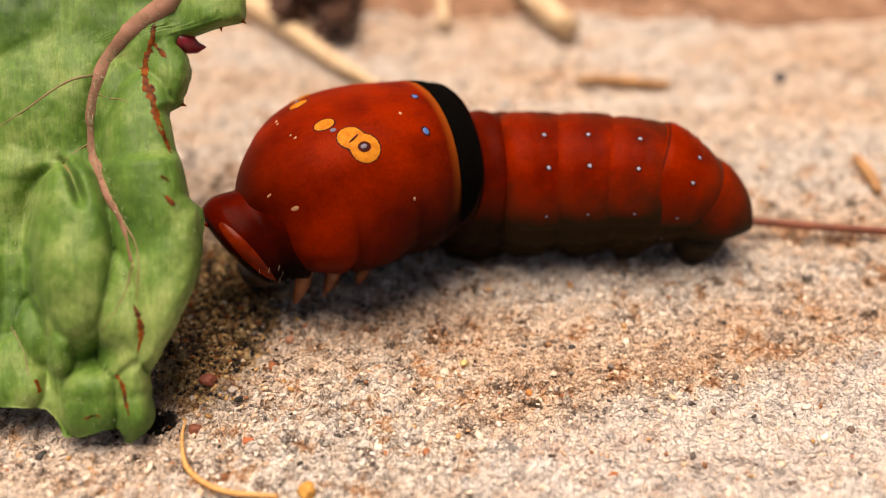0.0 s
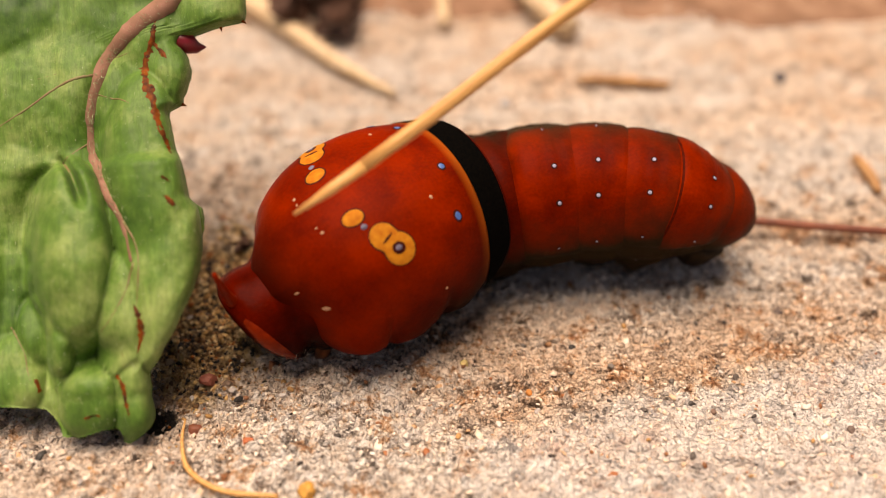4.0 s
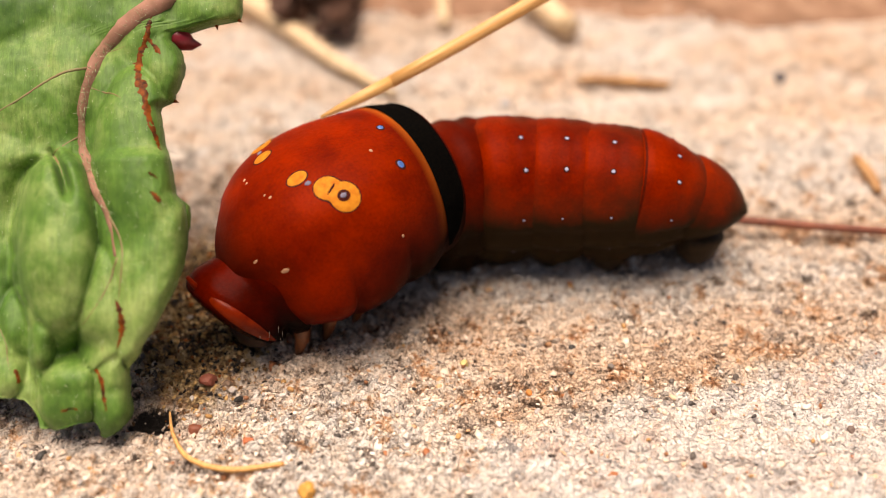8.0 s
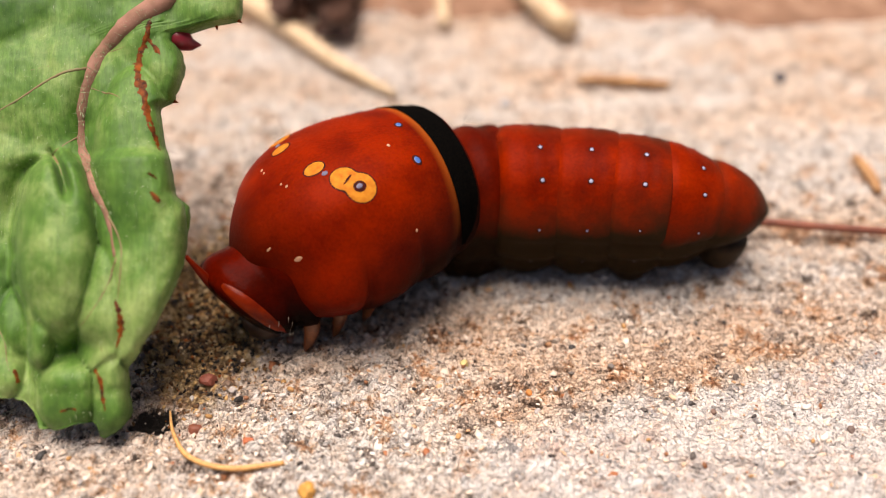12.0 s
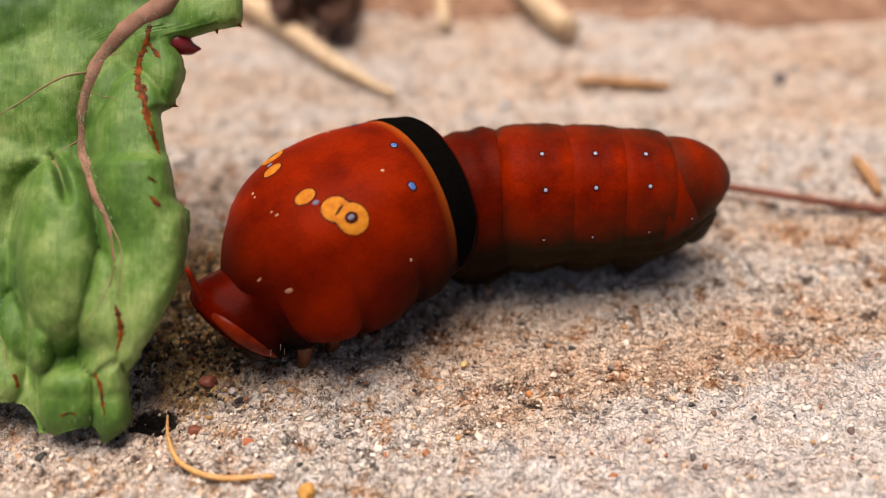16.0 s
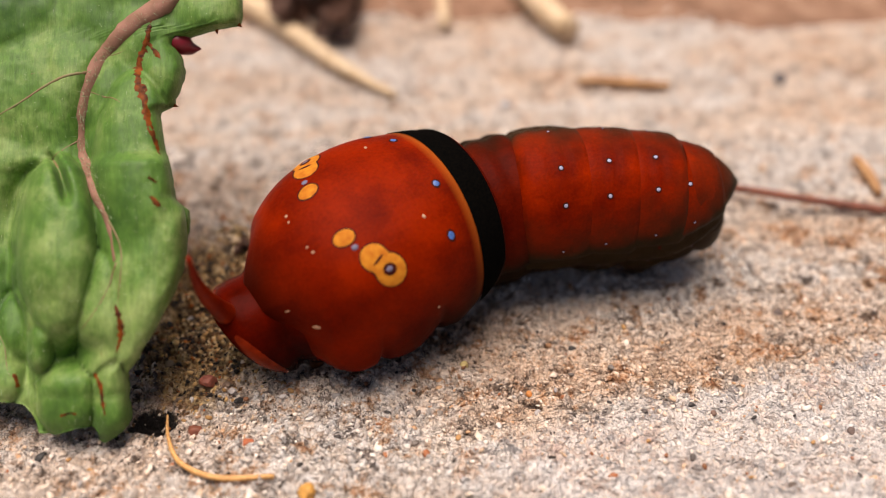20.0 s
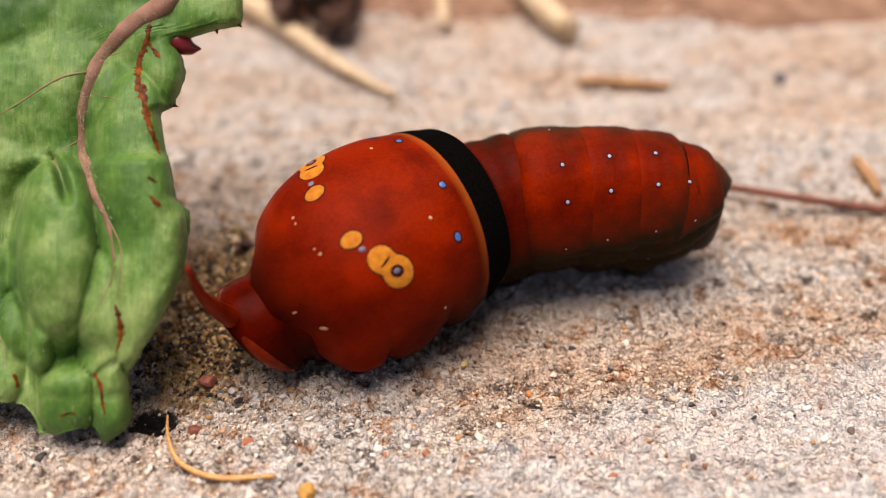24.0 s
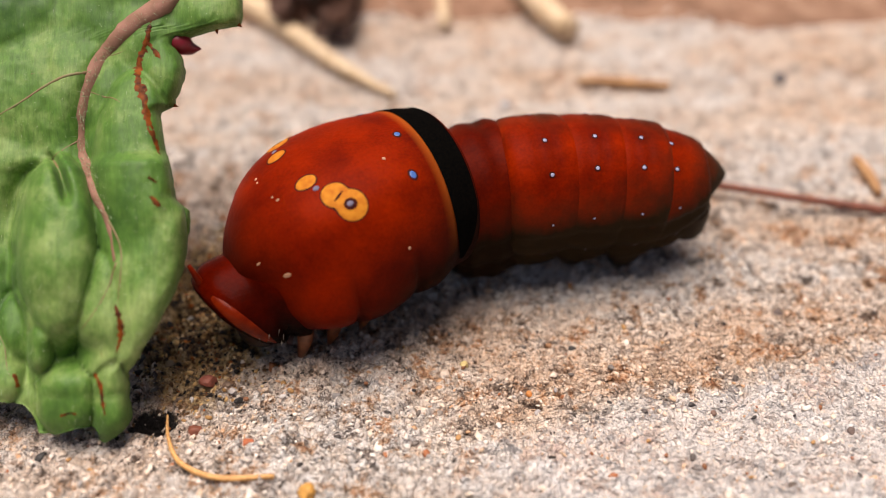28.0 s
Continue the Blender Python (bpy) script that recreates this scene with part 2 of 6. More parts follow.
# near black in the hole by the leaf tip: dark soil and shade put into the colour
hole = k.math("ADD", k.math("POWER", k.math("DIVIDE", k.math("ADD", k.axis("X"), 0.0168), 0.0016), 2.0), k.math("POWER", k.math("DIVIDE", k.math("ADD", k.axis("Y"), 0.0102), 0.0011), 2.0))
hole = k.ramp(k.math("ADD", hole, k.math("MULTIPLY", k.math("SUBTRACT", k.noise(900, 5, 0.7), 0.5), 1.6)), [(0.7, (1, 1, 1)), (1.1, (0, 0, 0))])
c = k.mix(hole, c, (0.014, 0.008, 0.005))
height = k.math("ADD", k.math("MULTIPLY", k.span(rim1, 0.0, 0.25), 1.0), k.math("ADD", k.math("MULTIPLY", k.span(rim2, 0.0, 0.25), 0.45), k.noise(5200, 6, 0.8)))
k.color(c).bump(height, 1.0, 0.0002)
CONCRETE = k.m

k = Nodes("sand_grains", 0.7)
r = k.island()
c = k.ramp(r, [(0.0, (0.82, 0.75, 0.67)), (0.36, (0.74, 0.63, 0.52)), (0.60, (0.66, 0.50, 0.36)), (0.66, (0.86, 0.81, 0.75)), (0.86, (0.50, 0.40, 0.33)),
               (0.89, (0.62, 0.40, 0.24)), (0.935, (0.40, 0.16, 0.07)), (0.955, (0.24, 0.18, 0.14)), (0.98, (0.06, 0.05, 0.045))], True)
c = k.mix(0.6, c, k.ramp(k.noise(3500, 4), [(0.3, (0.72, 0.68, 0.64)), (0.7, (1.1, 1.1, 1.1))]), "MULTIPLY")
c = k.mix(0.7, c, k.ramp(k.noise(70, 5, 0.6, (0.5, 1.3, 1.0)), [(0.42, (1.0, 0.99, 0.98)), (0.54, (0.92, 0.78, 0.68)), (0.68, (0.72, 0.53, 0.40))]), "MULTIPLY")
k.color(c).bump(k.noise(6000, 3), 0.4, 0.00006)
GRAINS = k.m

k = Nodes("soil_crumbs", 0.85)
r = k.island()
c = k.ramp(r, [(0.0, (0.13, 0.060, 0.020)), (0.24, (0.40, 0.22, 0.080)), (0.40, (0.60, 0.37, 0.15)), (0.58, (0.015, 0.008, 0.004)), (0.82, (0.36, 0.10, 0.015)),
               (0.90, (0.74, 0.54, 0.30))], True)
k.color(c).bump(k.noise(5000, 4), 0.6, 0.0001)
CRUMBS = k.m
k = Nodes("bare_soil", 0.95)
c = k.ramp(k.noise(260, 6, 0.7), [(0.3, (0.10, 0.05, 0.028)), (0.5, (0.24, 0.13, 0.08)), (0.72, (0.40, 0.26, 0.18))])
k.color(c).bump(k.noise(700, 5), 0.9, 0.0006)
SOIL = k.m


# ---- mesh helpers ----
def solid(name, verts, faces, mat, parent=None, label="", smooth=True):
    """One mesh object from vertices in millimetres."""
    me = bpy.data.meshes.new(name)
    me.from_pydata([tuple(float(c) * MM for c in v) for v in verts], [], faces)
    if smooth:
        me.polygons.foreach_set("use_smooth", [True] * len(me.polygons))
    me.materials.append(mat)
    me.update()
    ob = new(name, me)
    ob.parent = parent
    if label:
        ob["label"] = label
    return ob


def part(name, bm, mat, parent, label="", smooth=True):
    """A bmesh in millimetres as one mesh object under a thing or a part."""
    for v in bm.verts:
        v.co *= MM
    me = bpy.data.meshes.new(name)
    bm.to_mesh(me)
    bm.free()
    if smooth:
        me.polygons.foreach_set("use_smooth", [True] * len(me.polygons))
    me.materials.append(mat)
    ob = new(name, me)
    ob.parent = parent
    if label:
        ob["label"] = label
    return ob


def empty(name, m, label, category, group="", kind=""):
    ob = new(name)
    ob.matrix_basis = m
    ob.empty_display_size = 0.002
    return tagged(ob, label, category, group, kind)


def loft(rings, closed=True, caps=True):
    """Vertices and faces of a skin over rings of equal length."""
    n, m = len(rings), len(rings[0])
    verts = [p for r in rings for p in r]
    faces = []
    for i in range(n - 1):
        for j in range(m if closed else m - 1):
            j2 = (j + 1) % m
            faces.append((i * m + j, i * m + j2, (i + 1) * m + j2, (i + 1) * m + j))
    if caps and closed:
        faces.append(tuple(range(m))[::-1])
        faces.append(tuple(range((n - 1) * m, n * m)))
    return verts, faces


def tube(points, radii, sides=10, rough=0.0, seed=0):
    """A bent, tapered rod along points."""
    rng = np.random.default_rng(seed)
    pts = [Vector(p) for p in points]
    rings = []
    for i, p in enumerate(pts):
        d = (pts[min(i + 1, len(pts) - 1)] - pts[max(i - 1, 0)]).normalized()
        u = d.orthogonal().normalized() if i == 0 else (u - d * u.dot(d)).normalized()
        w = d.cross(u)
        r = radii[i] if hasattr(radii, "__len__") else radii
        rings.append([p + (u * math.cos(q) + w * math.sin(q)) * r * (1 + rough * rng.uniform(-1, 1)) for q in
                      (2 * math.pi * s / sides for s in range(sides))])
    return loft(rings)


def bend(ctrl, n=24):
    """A smooth curve of n points through the control points."""
    c = [Vector(p) for p in ctrl]
    c = [c[0] * 2 - c[1]] + c + [c[-1] * 2 - c[-2]]
    out = []
    for i in range(n):
        s = i / (n - 1) * (len(c) - 3)
        j = min(int(s), len(c) - 4)
        f = s - j
        p0, p1, p2, p3 = c[j:j + 4]
        out.append(0.5 * (2 * p1 + (p2 - p0) * f + (2 * p0 - 5 * p1 + 4 * p2 - p3) * f * f + (3 * p1 - p0 - 3 * p2 + p3) * f ** 3))
    return out


def value_noise(x, y, seed=0):
    """Smooth noise from -1 to 1 over arrays."""
    xi, yi = np.floor(x).astype(np.int64), np.floor(y).astype(np.int64)
    fx, fy = x - xi, y - yi
    fx, fy = fx * fx * (3 - 2 * fx), fy * fy * (3 - 2 * fy)

    def h(i, j):
        v = (i * 374761393 + j * 668265263 + seed * 974634777) & 0xFFFFFFFF
        v = ((v ^ (v >> 13)) * 1274126177) & 0xFFFFFFFF
        return ((v ^ (v >> 16)) & 0xFFFF) / 32767.5 - 1

    return (h(xi, yi) * (1 - fx) + h(xi + 1, yi) * fx) * (1 - fy) + (h(xi, yi + 1) * (1 - fx) + h(xi + 1, yi + 1) * fx) * fy


def ground_height(x, y):
    """Height of the concrete, in millimetres."""
    x, y = np.asarray(x, float), np.asarray(y, float)
    h = 0.30 * value_noise(x / 8, y / 8, 1) + 0.16 * value_noise(x / 2.4, y / 2.4, 2) + 0.15 * value_noise(x / 0.95, y / 0.95, 3)
    # rounded lumps of paste and grain with sharp clefts between them
    h += 0.36 * np.abs(value_noise(x / 0.62 + 0.2 * y, y / 0.62, 11)) + 0.22 * np.abs(value_noise(x / 0.33, y / 0.33 + 0.1 * x, 12))
    h += 0.12 * value_noise(x / 0.42, y / 0.42, 4) + 0.10 * value_noise(x / 0.22, y / 0.22, 5) - 0.5
    h -= 0.75 * np.clip(value_noise(x / 0.7, y / 0.7, 6) - 0.45, 0, 1) + 0.45 * np.clip(value_noise(x / 0.38, y / 0.38, 7) - 0.5, 0, 1)
    h -= 0.8 * np.clip(value_noise(x / 1.5, y / 1.5, 8) - 0.55, 0, 1)
    # crusty soil full of holes beside the leaf, and one deep hole at its tip
    crust = np.clip(1.6 - ((x + 14.4) / 3.6) ** 2 - ((y + 1.4) / 7.6) ** 2, 0, 1)
    h += crust * (0.40 * np.abs(value_noise(x / 0.8, y / 0.8, 13)) - 1.3 * np.clip(value_noise(x / 0.95, y / 0.95, 14) - 0.12, 0, 0.6))
    h -= 1.2 * np.exp(-(((x + 16.8) / 1.2) ** 2 + ((y + 10.2) / 0.75) ** 2) ** 2)
    near = np.clip((60 - np.hypot(x, y)) / 10, 0, 1)
    return h * near - 0.2 * (1 - near)


# ---- ground ----
def spaced(lo, hi, step, far):
    """Coordinates: even between lo and hi, then ever wider out to far."""
    mid = list(np.arange(lo, hi, step))
    out, w, p = [], step, hi
    while p < far:
        out.append(p)
        w *= 1.35
        p += w
    left, w, p = [], step, lo
    while p > -far:
        w *= 1.35
        p -= w
        left.append(p)
    return np.array(left[::-1] + mid + out)


def build_ground():
    xs = spaced(-29, 31, 0.095, 4000)
    ys = np.concatenate([spaced(-17.0, 8, 0.09, 4000), np.arange(8.2, 56, 0.2)])
    ys = np.unique(np.round(ys[(ys <= 8) | (ys > 56) | (np.abs(ys * 5 - np.round(ys * 5)) < 1e-6)], 4))
    gx, gy = np.meshgrid(xs, ys)
    gz = ground_height(gx, gy)
    co = np.stack([gx, gy, gz], -1).reshape(-1, 3) * MM
    nx, ny = len(xs), len(ys)
    i = (np.arange(ny - 1)[:, None] * nx + np.arange(nx - 1)[None]).ravel()
    quads = np.stack([i, i + 1, i + nx + 1, i + nx], 1)
    me = bpy.data.meshes.new("ground")
    me.vertices.add(len(co))
    me.vertices.foreach_set("co", co.ravel())
    me.loops.add(quads.size)
    me.loops.foreach_set("vertex_index", quads.ravel())
    me.polygons.add(len(quads))
    me.polygons.foreach_set("loop_start", np.arange(len(quads)) * 4)
    me.polygons.foreach_set("use_smooth", np.zeros(len(quads), bool))
    me.materials.append(CONCRETE)
    me.update(calc_edges=True)
    me.validate()
    tagged(new("ground", me), "rough pale concrete slab with sandy worn surface", "ground", kind="structure")


ICO = bmesh.new()
bmesh.ops.create_icosphere(ICO, subdivisions=1, radius=1)
ICO_V = np.array([v.co[:] for v in ICO.verts])
ICO_F = np.array([[v.index for v in f.verts] for f in ICO.faces])
ICO.free()


def scatter(name, label, category, mat, xy, size, sink, seed, flat=0.7):
    """Many small angular grains as one object."""
    rng = np.random.default_rng(seed)
    n = len(xy)
    sc = size[:, None] * rng.uniform(0.65, 1.35, (n, 3)) * np.array([1, 1, flat])
    v = ICO_V[None] * (1 + rng.uniform(-0.45, 0.45, (n, len(ICO_V), 1))) * sc[:, None]
    q = rng.uniform(0, 2 * np.pi, n)
    c, s = np.cos(q)[:, None], np.sin(q)[:, None]
    tilt = rng.uniform(-0.5, 0.5, n)[:, None]
    x, y, z = v[..., 0], v[..., 1], v[..., 2]
    y, z = y * np.cos(tilt) - z * np.sin(tilt), y * np.sin(tilt) + z * np.cos(tilt)
    x, y = x * c - y * s, x * s + y * c
    v = np.stack([x + xy[:, :1], y + xy[:, 1:], z + (ground_height(xy[:, 0], xy[:, 1]) + size * flat * sink)[:, None]], -1)
    f = (ICO_F[None] + (np.arange(n) * len(ICO_V))[:, None, None]).reshape(-1, 3)
    me = bpy.data.meshes.new(name)
    me.vertices.add(n * len(ICO_V))
    me.vertices.foreach_set("co", (v * MM).ravel())
    me.loops.add(f.size)
    me.loops.foreach_set("vertex_index", f.ravel())
    me.polygons.add(len(f))
    me.polygons.foreach_set("loop_start", np.arange(len(f)) * 3)
    me.materials.append(mat)
    me.update(calc_edges=True)
    return tagged(new(name, me), label, category, kind="stuff")


def build_sand():
    rng = np.random.default_rng(5)
    xy = np.stack([rng.uniform(-29, 31, 11000), rng.uniform(-17, 7, 11000)], 1)
    keep = value_noise(xy[:, 0] / 5, xy[:, 1] / 5, 9) + 0.5 * value_noise(xy[:, 0] / 1.3, xy[:, 1] / 1.3, 10) > rng.uniform(-1.3, 0.9, len(xy))
    damp = ((xy[:, 0] + 14.8) / 3.6) ** 2 + ((xy[:, 1] + 1.2) / 7.4) ** 2 + 0.6 * value_noise(xy[:, 0] / 1.5, xy[:, 1] / 1.5, 12)
    xy = xy[keep & (damp > 1)]
    scatter("sand_grains", "loose pale quartz sand grains on the concrete", "sand", GRAINS, xy, 0.05 + 0.12 * rng.random(len(xy)) ** 2.5, -0.5, 6, 0.6)
    xy = np.stack([rng.uniform(-38, 40, 3200), rng.uniform(-17, 40, 3200)], 1)
    xy = xy[((xy[:, 0] + 14.8) / 3.6) ** 2 + ((xy[:, 1] + 1.2) / 7.4) ** 2 > 1]
    scatter("coarse_sand", "coarser mixed sand bedded in the concrete", "sand", GRAINS, xy, 0.11 + 0.20 * rng.random(len(xy)) ** 3, -0.65, 7, 0.5)
    xy = np.stack([rng.normal(-14.6, 2.0, 3600), rng.normal(-1.4, 3.9, 3600)], 1)
    scatter("soil_crumbs", "brown soil crumbs beside the leaf tip", "soil", CRUMBS, xy, 0.040 + 0.16 * rng.random(3600) ** 2.2, -0.1, 8, 0.6)


def pebble(x, y, r, c, label, squash=0.7, seed=0):
    """A small angular stone."""
    rng = np.random.default_rng(seed)
    bm = bmesh.new()
    bmesh.ops.create_icosphere(bm, subdivisions=2, radius=1)
    cut = [Vector(rng.normal(size=3)).normalized() for _ in range(6)]
    for v in bm.verts:
        for d in cut:
            over = v.co.dot(d) - 0.72
            if over > 0:
                v.co -= d * over
        v.co = Vector((v.co.x * r * rng.uniform(0.97, 1.03), v.co.y * r * 0.8, v.co.z * r * squash))
    ob = part("pebble", bm, plain("pebble_stone", c, tuple(q * 0.6 for q in c), 0.6, 2500, 0.4), None, smooth=False)
    z = float(ground_height(x, y))
    ob.matrix_basis = pose(x * MM, y * MM, (z + 0.05 * r) * MM, rng.uniform(-15, 15), rng.uniform(-15, 15), rng.uniform(0, 360))
    return tagged(ob, label, "pebble", "pebbles on the concrete")


def build_pebbles():
    rust, black, brick, grey = (0.42, 0.14, 0.05), (0.025, 0.022, 0.02), (0.36, 0.10, 0.06), (0.33, 0.30, 0.28)
    spots = [(-9.6, -3.8, 0.46, (0.52, 0.24, 0.15), "small pinkish-brown pebble on pale concrete"),
             (1.3, -6.0, 0.42, (0.66, 0.50, 0.20), "small yellowish quartz pebble on pale concrete"),
             (-0.2, -7.7, 0.33, (0.66, 0.40, 0.22), "tiny peach-coloured pebble on pale concrete"),
             (5.1, -8.2, 0.32, (0.60, 0.22, 0.05), "tiny bright orange pebble on pale concrete"),
             (8.1, -4.4, 0.34, black, "tiny black stone chip on pale concrete"),
             (17.8, -6.7, 0.45, (0.09, 0.07, 0.06), "small dark brown pebble on pale concrete"),
             (22.0, -0.8, 0.62, (0.14, 0.10, 0.085), "dark weathered pebble on pale concrete"),
             (13.9, -12.9, 0.34, (0.10, 0.08, 0.07), "small dark brown pebble on pale concrete"),
             (19.0, -14.9, 0.50, (0.10, 0.065, 0.045), "round dark brown pebble on pale concrete"),
             (-12.0, -8.9, 0.36, black, "sharp black stone splinter by the leaf"),
             (-14.1, -7.3, 0.72, brick, "brick-red stone chip by the leaf"),
             (-12.9, -7.8, 0.40, (0.24, 0.15, 0.10), "brown stone chip by the leaf"),
             (-12.5, -8.2, 0.36, (0.62, 0.55, 0.50), "pale stone chip by the leaf"),
             (-11.0, -11.8, 0.55, (0.46, 0.13, 0.05), "rusty red pebble on pale concrete"),
             (-14.2, -11.0, 0.60, (0.24, 0.07, 0.035), "dark red-brown pebble beside the leaf tip"),
             (-7.3, -15.4, 0.75, (0.66, 0.33, 0.07), "ochre yellow pebble on pale concrete"),
             (-0.9, -12.9, 0.36, rust, "tiny rust-red pebble on pale concrete"),
             (-22.4, -12.8, 0.50, black, "black stone chip on pale concrete"),
             (-10.4, -7.1, 0.30, (0.12, 0.10, 0.09), "tiny dark grey pebble on pale concrete"),
             (6.7, -4.0, 0.30, (0.34, 0.17, 0.08), "tiny brown pebble on pale concrete"),
             (-1.6, -3.1, 0.36, grey, "small grey pebble on pale concrete"),
             (-6.3, -8.6, 0.34, grey, "small grey pebble on pale concrete"),
             (-0.2, -9.7, 0.33, (0.30, 0.25, 0.21), "small grey-brown pebble on pale concrete"),
             (11.7, -9.6, 0.28, (0.10, 0.08, 0.07), "tiny dark pebble on pale concrete"),
             (10.2, -6.3, 0.28, (0.18, 0.15, 0.13), "tiny dark grey pebble on pale concrete"),
             (15.9, -9.3, 0.30, (0.20, 0.12, 0.09), "tiny brown pebble on pale concrete"),
             (-17.0, -5.3, 0.55, (0.22, 0.15, 0.09), "brown soil lump beside the leaf"),
             (23.4, -10.9, 0.36, (0.16, 0.11, 0.09), "small brown pebble on pale concrete"),
             (30.0, 28.7, 0.9, (0.10, 0.09, 0.10), "dark blue-grey pebble far back on the slab"),
             (5.3, 24.4, 0.7, (0.55, 0.54, 0.55), "pale grey pebble behind the caterpillar")]
    for i, (x, y, r, c, label) in enumerate(spots):
        pebble(x, y, r * 0.85, c, label, 0.7, i)
    # more small chips, a few shapes in a few colours
    rng = np.random.default_rng(77)
    kinds = [((0.06, 0.05, 0.045), "tiny black stone chip in the concrete"), ((0.30, 0.12, 0.05), "tiny rust-brown stone chip in the concrete"),
             ((0.16, 0.13, 0.11), "tiny dark grey stone chip in the concrete"), ((0.50, 0.27, 0.10), "tiny ochre stone chip in the concrete"),
             ((0.66, 0.60, 0.56), "tiny pale quartz chip in the concrete"), ((0.40, 0.36, 0.34), "tiny grey stone chip in the concrete")]
    first = [pebble(-6 + 2.3 * i, -11.5 + 0.9 * (i % 3), 0.24, c, label, 0.6, 100 + i) for i, (c, label) in enumerate(kinds)]
    for i in range(130):
        x, y = rng.uniform(-24, 27), rng.uniform(-15.5, 6)
        f = rng.uniform(0.55, 1.15)
        ob = copy_thing(first[i % 6], pose(0, 0, 0))
        ob.matrix_basis = pose(x * MM, y * MM, (float(ground_height(x, y)) + 0.02) * MM, rng.uniform(-30, 30), rng.uniform(-30, 30), rng.uniform(0, 360)) @ Matrix.Diagonal((f, f * 0.8, f, 1))


# ---- caterpillar ----
def thorax_radius(x):
    u = x + 1
    f = 1 - (min(u, 8.5) / 8.6) ** 2.2 if u > 0 else 1 - (u / 19) ** 2
    return 6.45 * math.sqrt(max(f, 0.02)) * (1 - 0.055 * min(1, max(0, (-x - 4.7) / 1.6)))


def thorax_point(x, phi, lift=0.0):
    """Surface of the swollen thorax; phi runs from the back down the near flank."""
    r = thorax_radius(x) + lift
    q = abs(phi)
    r += 0.62 * math.exp(-((x - 4.1) / 1.3) ** 2 - ((q - 1.72) / 0.33) ** 2)          # side lobes in front
    r += 0.30 * math.exp(-((x - 0.5) / 1.3) ** 2 - ((q - 1.85) / 0.36) ** 2) + 0.24 * math.exp(-((x + 3.2) / 1.3) ** 2 - ((q - 1.85) / 0.36) ** 2)
    r += 0.50 * math.exp(-((x - 0.8) / 4.5) ** 4 - ((q - 0.74) / 0.40) ** 2)             # broad shoulders
    r -= 0.42 * math.exp(-((x - 2.3) / 0.32) ** 2) * min(1, max(0, (q - 1.15) / 0.5))   # folds low on the flank
    r -= 0.30 * math.exp(-((x + 1.5) / 0.32) ** 2) * min(1, max(0, (q - 1.10) / 0.6))
    r *= 1 - 0.42 * min(1, max(0, (x - 4.9) / 2.0)) * min(1, max(0, (q - 0.6) / 0.7))      # drawn in behind the hood
    r *= 1 - 0.07 * min(1, max(0, (q - 1.2) / 0.5)) * min(1, max(0, (2.0 - x) / 3))
    z = r * math.cos(phi)
    x += 1.0 * (1 - math.cos(min(q, 2.0))) * min(1, max(0, (-x - 2.5) / 2.5))      # the rear rim leans forward down the flank
    return Vector((x, r * math.sin(phi), z if z > 0 else 0.66 * z))


def decal(name, mat, parent, centre, outline, surface, lift, label="", rings=3):
    """A slightly raised mark that follows a surface; outline(q) gives its reach round the centre."""
    sides, (cx, cp) = 28, centre
    bm = bmesh.new()
    mid = bm.verts.new(surface(cx, cp, lift))
    prev = None
    for k in range(1, rings + 1):
        ring = []
        for s in range(sides):
            q = 2 * math.pi * s / sides
            a, b = outline(q)
            f = k / rings
            ring.append(bm.verts.new(surface(cx + a * f, cp + b * f, lift * (1 if k < rings else 0.2))))
        for s in range(sides):
            n = (s + 1) % sides
            if prev:
                bm.faces.new((prev[s], ring[s], ring[n], prev[n]))
            else:
                bm.faces.new((mid, ring[s], ring[n]))
        prev = ring
    bmesh.ops.recalc_face_normals(bm, faces=bm.faces)
    return part(name, bm, mat, parent, label)


def oval(ax, s, radius, turn=0.0):
    """An oval reach: ax along the body, s round it, both in mm."""
    def f(q):
        a, b = ax * math.cos(q), s * math.sin(q)
        a, b = a * math.cos(turn) - b * math.sin(turn), a * math.sin(turn) + b * math.cos(turn)
        return a, b / radius
    return f


def pear(r1, r2, radius):
    """Reach of two merged discs, the false eye and its lobe, from a point between them."""
    def f(q):
        d, far = Vector((math.cos(q), math.sin(q))), 0.0
        for c, r in ((Vector((-0.20, 0.38)), r1), (Vector((0.28, -0.46)), r2)):
            h = r * r - c.length_squared + c.dot(d) ** 2
            if h > 0:
                far = max(far, c.dot(d) + math.sqrt(h))
        return far * d.x, far * d.y / radius
    return f


